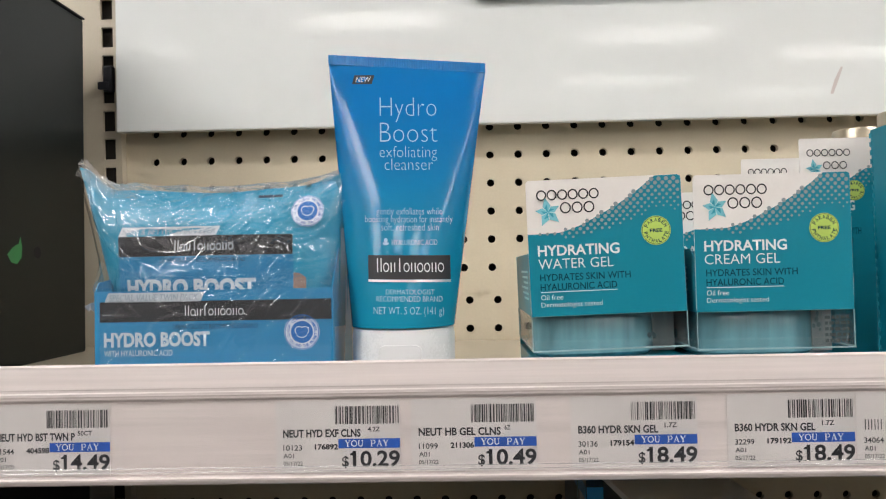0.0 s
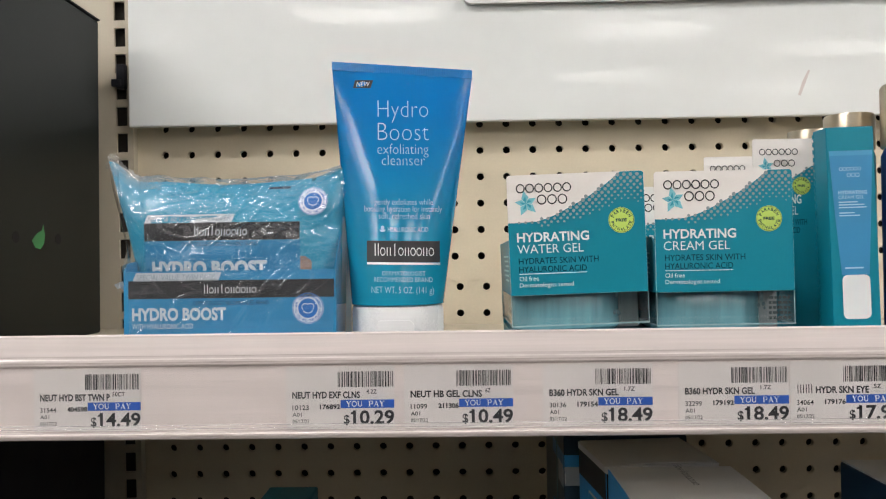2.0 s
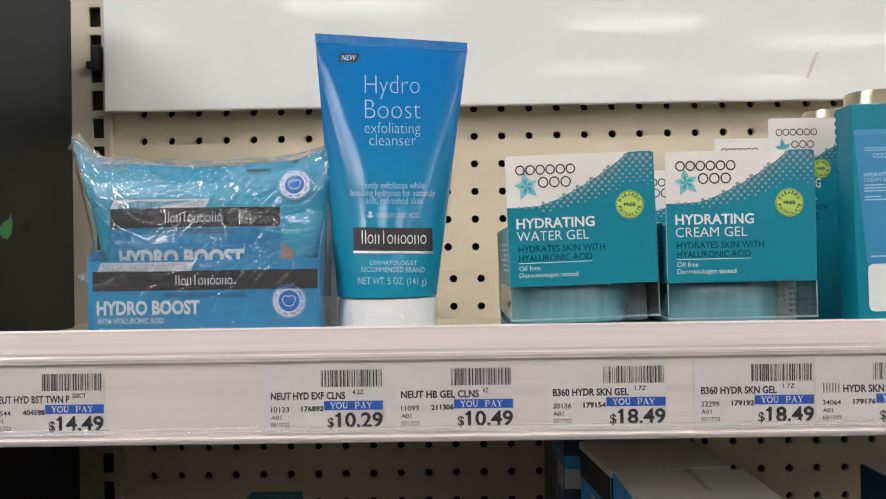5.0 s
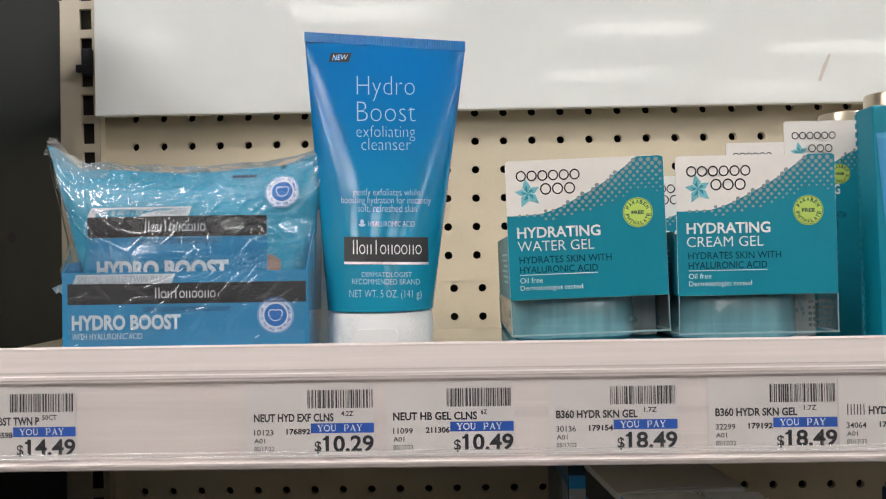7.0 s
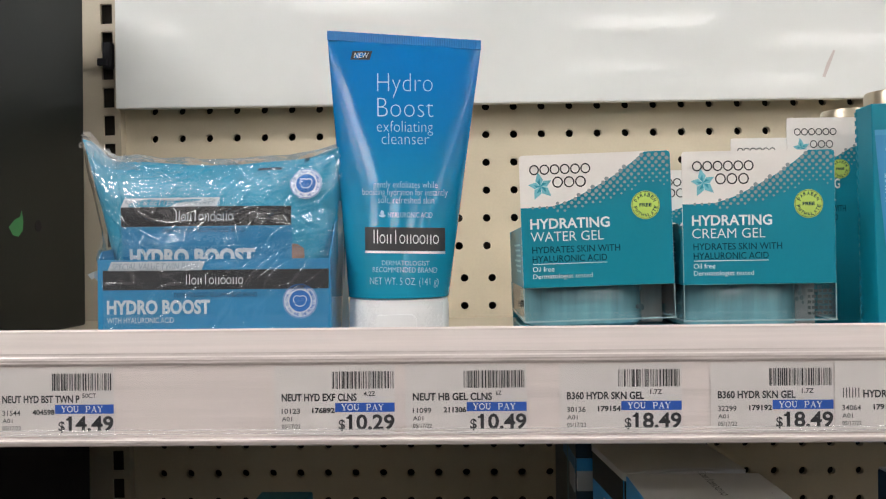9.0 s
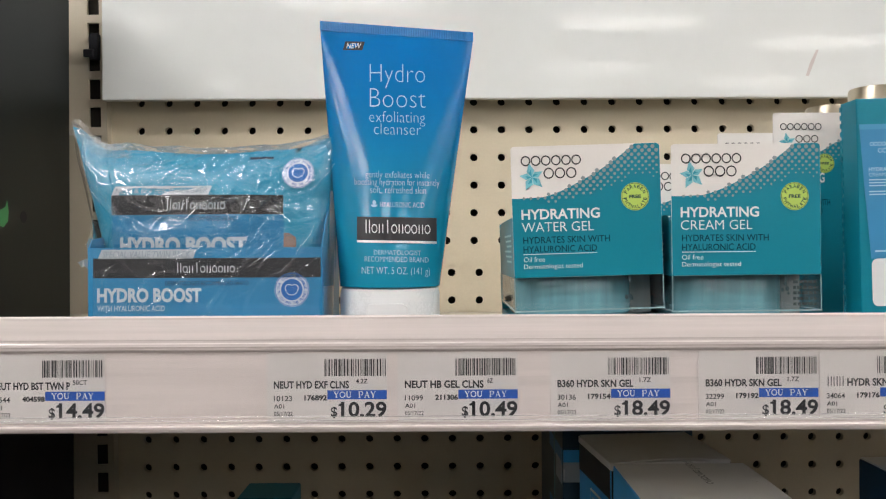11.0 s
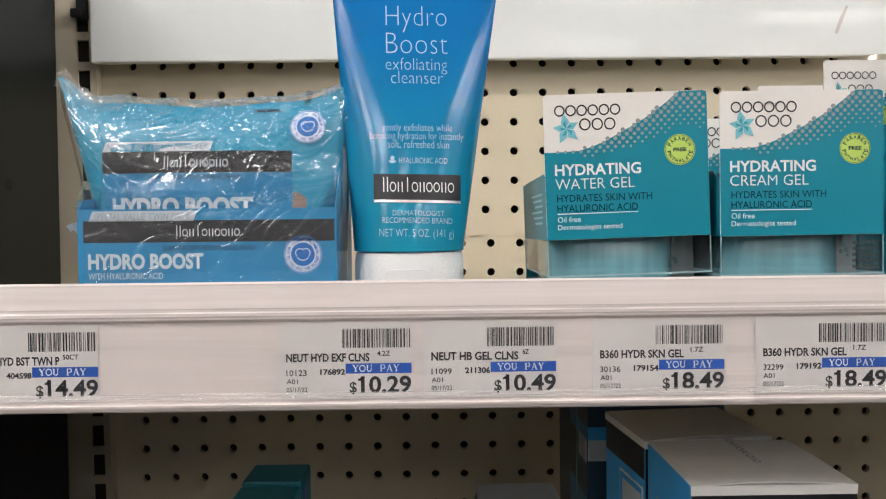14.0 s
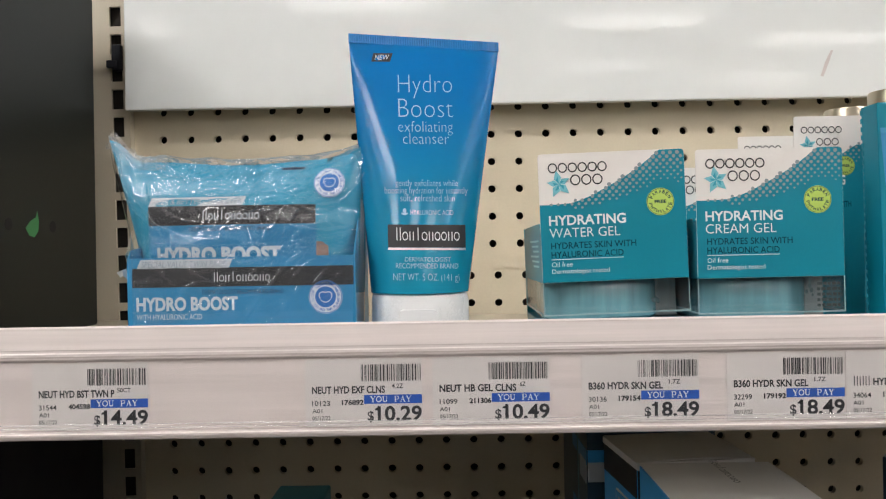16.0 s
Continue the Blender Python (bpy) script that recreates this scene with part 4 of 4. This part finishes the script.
    for x, nm in ((0.0004, "side_panel"), (w - 0.0009, "side_panel")):
        r_ = 0.010
        prof_ = [(0.0006, win_hi), (deep, win_hi), (deep, body_hi - r_), (deep - 0.13 * r_, body_hi - 0.5 * r_), (deep - 0.5 * r_, body_hi - 0.13 * r_), (deep - r_, body_hi), (0.010, body_hi + 0.0006), (0.005, body_hi - 0.002), (0.0006, body_hi - 0.0035)]
        part(nm, prism(prof_, x, x + 0.0005, "x"), M_TEAL, t)
    if not slim:
        for k in range(6):
            part("print_bar", block(0.00025, 0.00042, 0.014 + 0.0015 * (k % 2), 0.052 - 0.006 * (k % 3), body_hi - 0.0085 - 0.0026 * k, body_hi - 0.0075 - 0.0026 * k), M_STAR, t)
    part("lid", block(0.001, w - 0.001, 0.004, deep, body_hi - 0.0012, body_hi - 0.0006), M_TEAL, t)
    part("back_panel", block(0.0004, w - 0.0004, deep, deep + 0.0005, 0, body_hi), M_TEAL, t)
    if not slim:
        part("inside", block(0.0012, w - 0.0012, deep - 0.004, deep - 0.0005, win_lo, win_hi + 0.003), M_JARIN, t, "grey inside of the carton")
    if not slim:
        part("base", block(0.0004, w - 0.0004, 0.0004, deep, 0, win_lo - 0.005, 0.0008), M_TEAL, t)
        win = part("window", block(0.0002, w - 0.0002, 0.0001, 0.0004, win_lo, win_hi), M_CLEAR, t, "clear plastic window")
        win.visible_shadow = False
        for x in (0.0002, w - 0.0005):
            part("window_side", block(x, x + 0.0003, 0.0006, deep - 0.002, win_lo, win_hi), M_CLEAR, win, "clear side window").visible_shadow = False
        part("window_edge", block(-0.0002, w + 0.0002, -0.0003, 0.0003, win_lo - 0.0006, win_lo + 0.0001), M_EDGE, win, "folded edge of the window, its shine painted pale")
        for x in (0.0, w - 0.0003):
            part("window_edge", block(x, x + 0.0003, -0.0002, 0.0003, win_lo, win_hi), M_EDGE, win)
            part("window_edge", block(x, x + 0.0004, 0.0006, deep - 0.002, win_lo - 0.0006, win_lo + 0.0002), M_EDGE, win)
            part("window_edge", block(x, x + 0.0004, deep - 0.0026, deep - 0.0012, win_lo, win_hi), M_EDGE, win)
        insert = part("insert", block(w * 0.70, w - 0.0012, 0.020, 0.0204, win_lo - 0.004, win_hi + 0.001), M_JARIN, t, "grey folded card insert")
        fold = part("clear_fold", block(w * 0.715, w * 0.80, 0.0012, 0.0015, win_lo - 0.003, win_hi), M_CLEAR, t, "folded clear flap")
        fold.visible_shadow = False
        print_rng = random.Random(int(w * 1e5) + len(second))
        for k in range(6):
            cx_, cz_ = w * print_rng.uniform(0.735, 0.785), win_lo + (win_hi - win_lo) * print_rng.uniform(0.22, 0.92)
            part("fold_print", lay(poly(disc(cx_, cz_, print_rng.uniform(0.0005, 0.0011), 7, print_rng.uniform(0.0006, 0.0014))), 0.0010 - 0.00008 * k), M_FOLDPRINT, fold)
        for k in range(5 if second[0] == "C" else 0):
            x_ = w * 0.815
            while x_ < w * 0.965:
                wide = print_rng.uniform(0.0012, 0.0030)
                part("print_bar", block(x_, min(x_ + wide, w * 0.97), 0.0006, 0.0008, win_lo + 0.0020 + 0.0026 * k, win_lo + 0.0034 + 0.0026 * k), M_FAINT, insert)
                x_ += wide + 0.0006
    if jar:
        r = 0.0288 * s
        bm = lathe([(r * 0.92, 0), (r, 0.002), (r, 0.022), (r * 0.97, 0.0235), (r * 0.97, 0.024), (r * 1.0, 0.025), (r, 0.040), (r * 0.95, 0.042)], 48)
        for v in bm.verts:      # a rounded square in plan
            d = math.hypot(v.co.x, v.co.y)
            if d > 0.001:
                k = (abs(v.co.x / d) ** 4 + abs(v.co.y / d) ** 4) ** -0.25
                v.co.x, v.co.y = v.co.x * k, v.co.y * k
            v.co += Vector((0.0302 * s, 0.0345, win_lo - 0.0046))
        part("jar", bm, M_JAR, t, "blue glass gel jar", smooth=True)
    return t


gel_carton((0.0502, 0.3660, SHELF), "WATER GEL", s=1.01, high=0.1040, turn=-1.5, deep=0.087, label="teal and white carton of hydrating water gel with a clear window")
gel_carton((0.1236, 0.3640, SHELF), "CREAM GEL", s=1.005, high=0.1047, turn=-0.3, label="teal and white carton of hydrating cream gel with a clear window")
gel_carton((0.1215, 0.4420, SHELF), "CREAM GEL", high=0.1040, label="teal and white face gel carton in the second row", deep=0.06)
gel_carton((0.1915, 0.4110, SHELF), "CREAM GEL", s=0.78, high=0.1275, deep=0.030, jar=False, slim=True, label="tall narrow teal and white gel carton")
gel_carton((0.1780, 0.4560, SHELF), "CREAM GEL", s=0.78, high=0.1235, deep=0.030, jar=False, slim=True, label="tall narrow teal and white gel carton further back")

# ---- eye gel carton ----
eye = thing("eye_gel_carton", "narrow teal carton with a blue tube printed on its front", "carton", (0.2165, 0.3700, SHELF), turn=(0, -1.2, 0))
EW, EH, ED = 0.0246, 0.127, 0.0150
part("box", block(0, EW, 0, ED, 0, EH, 0.0006), M_TEAL, eye)
tube_print = part("tube_print", lay(poly([(0.0052, 0.0500), (0.0194, 0.0500), (0.0216, 0.083), (0.0234, 0.1145), (0.0010, 0.1145), (0.0028, 0.083)]), -0.0002), M_EYE, eye, "printed blue tube")
part("tube_crimp", lay(sheet(0.0011, 0.0233, 0.1120, 0.1145, 1, 1), -0.0003), M_EYE2, tube_print, "paler crimped end in the print")
part("cap_print", lay(poly(rounded(0.0053, 0.0196, 0.0272, 0.0500, 0.0028)), -0.0002), M_WHITEINK, eye, "printed white cap")
part("lettering", lay(lettering("HYDRATING", 0.0050, 0.0198, 0.0918, 0.0938, 0.02), -0.0003), M_TUBEINK, tube_print)
part("lettering", lay(lettering("CREAM GEL", 0.0050, 0.0182, 0.0894, 0.0912), -0.0003), M_TUBEINK, tube_print)
for k, wide in enumerate((0.0098, 0.0132, 0.0142, 0.0, 0.0080, 0.0108)):
    if wide:
        part("print_bar", lay(sheet(0.0050, 0.0050 + wide, 0.0875 - 0.0014 * k, 0.0881 - 0.0014 * k, 1, 1), -0.0003), M_TUBEINK, tube_print)
part("print_bar", lay(sheet(0.0070, 0.0165, 0.0532, 0.0540, 1, 1), -0.0003), M_TUBEINK, tube_print)
for k in range(9):
    x_, z_ = (0.0068 + 0.0019 * k, 0.1050) if k < 6 else (0.0108 + 0.0022 * (k - 6), 0.1018)
    part("brand_ring", lay(ring(bmesh.new(), x_, z_, 0.00085 if k < 6 else 0.001, 0.0003, 12), -0.0003), M_TUBEINK, tube_print)
bm = bmesh.new()
for k in range(30):
    one = block(-0.0003, 0.0004, 0.0135, 0.0152, 0.004 + k * 0.0041, 0.0064 + k * 0.0041)
    me = bpy.data.meshes.new("t")
    one.to_mesh(me)
    one.free()
    bm.from_mesh(me)
    bpy.data.meshes.remove(me)
tagged(part("perforation", bm, M_TEAL, eye, "perforated tear edge"), kind="stuff")


def capped_bottle(at, r, body_h, cap_h, body_mat, label):
    t = thing("bottle", label, "bottle", at, group="bottles with metal caps")
    part("body", lathe([(r * 0.9, 0), (r, 0.002), (r, body_h - 0.004), (r * 0.9, body_h)], 32), body_mat, t, smooth=True)
    part("cap", lathe([(r * 0.97, body_h), (r, body_h + 0.0008), (r, body_h + cap_h - 0.0012), (r * 0.96, body_h + cap_h)], 40), M_GOLD, t, "brushed champagne metal cap", smooth=True)
    return t


capped_bottle((0.2480, 0.4140, SHELF), 0.0134, 0.1200, 0.0205, M_TEAL, "bottle with a champagne metal cap behind the cartons")
capped_bottle((0.2505, 0.4690, SHELF), 0.0134, 0.1200, 0.0205, M_TEAL, "bottle with a champagne metal cap behind the cartons")
capped_bottle((0.2710, 0.3840, SHELF), 0.0190, 0.118, 0.0340, M_INDIGO, "indigo bottle with a tall champagne metal cap")


# ---- cartons on the shelf below ----
def white_top_carton(at, w, d, high, side, band, label, mark=True, turn=0.0):
    """A carton with a white lid, printed sides and a dark front. at: the lower left corner of its front."""
    t = thing("carton", label, "carton", at, group="cartons on the lower shelf", turn=(0, 0, turn))
    part("body", block(0, w, 0.0006, d, 0, high - 0.0012, 0.0005), side, t)
    part("front_panel", block(0.0004, w - 0.0004, 0, 0.0005, 0, high - 0.0050), M_BOXBLACK, t, "black printed front")
    part("front_edge", block(0.0002, w - 0.0002, -0.0003, 0.0005, high - 0.0050, high - 0.0008), M_BOXTOP, t, "white tuck edge")
    part("inner_flap", block(0.0006, w - 0.0006, 0.0006, d - 0.001, high - 0.0012, high - 0.0009), M_BOXTOP, t, "white inner flap")
    bm = bmesh.new()
    n = 14
    g0, g1, g2, g3 = [], [], [], []
    for k in range(n + 1):
        x = w * k / n
        up = 0.0016 * math.sin(math.pi * k / n)
        g0.append(bm.verts.new((x, -0.0004, high - 0.0008 + up)))
        g1.append(bm.verts.new((x, d * 0.55, high + up * 0.35)))
        g2.append(bm.verts.new((x, d, high)))
        g3.append(bm.verts.new((x, -0.0004, high - 0.0012 + up)))
    for k in range(n):
        bm.faces.new((g0[k], g0[k + 1], g1[k + 1], g1[k]))
        bm.faces.new((g1[k], g1[k + 1], g2[k + 1], g2[k]))
        bm.faces.new((g3[k], g3[k + 1], g0[k + 1], g0[k]))
    part("lid", bm, M_BOXTOP, t, "white lid bowed up at the front", smooth=False)
    if band:
        part("lid_edge", block(-0.0005, 0.0004, 0.0, d, high - 0.0046, high - 0.0006), M_BOXTOP, t, "white folded lid edge")
        part("side_band", block(-0.0003, 0.0004, 0.001, d - 0.001, high - 0.0215, high - 0.0046), M_BOXBLACK, t, "black band")
        frame_ = part("side_frame", block(-0.0006, 0.0004, 0.003, 0.0385, high - 0.105, high - 0.0262), M_BOXTOP, t, "thin white frame")
        part("frame_ground", block(-0.0008, 0.0004, 0.0036, 0.0375, high - 0.104, high - 0.0272), side, frame_)
        part("side_window", block(-0.0010, 0.0004, 0.004, 0.0330, high - 0.103, high - 0.0300), M_GREY, frame_, "pale panel")
    else:
        for k in range(5):
            part("print_bar", block(-0.0003, 0.0003, 0.012 + 0.001 * (k % 2), d - 0.016 - 0.004 * (k % 3), high - 0.024 - 0.005 * k, high - 0.0228 - 0.005 * k), M_STAR, t)
        part("print_mark", block(-0.0003, 0.0003, 0.003, 0.009, high - 0.042, high - 0.020), M_INK, t)
    if mark:
        bm = bars(0, 0.031, 0, 0.0050, 10, (0, 3))
        for v in bm.verts:
            x, y = v.co.x, v.co.y
            v.co = (0.0375 + y, 0.065 - x * 1.35, high + 0.0020)
        part("brand_mark", bm, M_INK, t, "dark brand mark")
    return t


HB = 1.148 - LOW
white_top_carton((0.1095, 0.3620, LOW), 0.0725, 0.0680, HB, M_BOXBLUE, False, "blue carton with a bowed white lid and black front")
white_top_carton((0.1090, 0.4335, LOW), 0.0700, 0.0650, HB, M_BOXBLUE, True, "blue carton with a white lid and a black side band", mark=False, turn=5.5)
third = thing("carton", "dark blue carton with a black top and a pale label", "carton", (0.0945, 0.5140, LOW), group="cartons on the lower shelf")
part("body", block(0, 0.0865, 0, 0.110, 0, HB - 0.001, 0.0008), M_NAVYBOX, third)
part("top", block(0.0005, 0.0860, 0.0005, 0.1095, HB - 0.001, HB + 0.0006), M_BOXBLACK, third, "black top")
part("side_band", block(-0.0004, 0.0003, 0.001, 0.060, HB - 0.024, HB - 0.014), M_EYE, third, "blue printed stripe")
part("side_label", block(-0.0006, 0.0003, 0.003, 0.026, HB - 0.037, HB - 0.022), M_GREY, third, "pale label")
part("side_print", block(-0.0004, 0.0003, 0.001, 0.060, 0.02, HB - 0.060), M_EYE, third, "blue printed ground")
part("edge_shine", block(-0.0009, -0.0003, 0.034, 0.0352, 0.02, HB - 0.008), M_EDGE, third, "pale strip painted as the shine on a clear sleeve's edge")
part("front_label", block(0.0004, 0.016, -0.0005, 0.0003, HB - 0.0352, HB - 0.022), M_GREY, third, "pale label")
part("front_band", block(0.0004, 0.016, -0.0004, 0.0003, HB - 0.022, HB - 0.0138), M_BOXBLUE, third)
part("front_print", block(0.0004, 0.016, -0.0004, 0.0003, 0.02, HB - 0.060), M_EYE, third)
# small white block standing in for a glint
part("label_glint", block(0.0003, 0.0012, -0.0009, -0.0004, HB - 0.034, HB - 0.0265, 0.0002), M_WHITEINK, third, "white fleck painted as a glint on the label")
fourth = thing("carton", "navy carton with a grey top", "carton", (0.2505, 0.3650, LOW), group="cartons on the lower shelf")
part("body", block(0, 0.075, 0, 0.073, 0, HB, 0.0008), M_NAVYBOX, fourth)
part("lid", block(0.001, 0.075, 0, 0.073, HB, HB + 0.001), M_BOXTOP, fourth, "grey lid")
part("side_band", block(-0.0004, 0.0003, 0.002, 0.070, HB - 0.062, HB - 0.030), M_BOXBLUE, fourth)
for at, w, d, hi in (((-0.1080, 0.4590, LOW), 0.0330, 0.032, 1.1205 - LOW), ((-0.1085, 0.4315, LOW), 0.0335, 0.0270, 1.1180 - LOW)):
    sm = thing("small_carton", "small teal carton in the shade of the shelf", "carton", at, group="small teal cartons")
    part("body", block(0, w, 0, d, 0, hi, 0.0012), M_SHADED_TEAL, sm)
    part("seam", block(0.0003, w - 0.0003, -0.0003, 0.0005, hi - 0.0060, hi - 0.0048), M_STAR, sm)
    part("side_mark", block(w - 0.0005, w + 0.0003, 0.006, 0.016, hi - 0.028, hi - 0.006), M_INDIGO, sm)
pale = thing("blister_pack", "pale topped clear pack low in the shade", "blister pack", (0.024, 0.490, LOW))
part("tray", block(0, 0.052, 0, 0.04, 0, 0.106, 0.004), M_NAVYBOX, pale)
part("top", block(0.001, 0.051, 0.001, 0.039, 0.106, 0.110, 0.0015), M_GREY, pale)
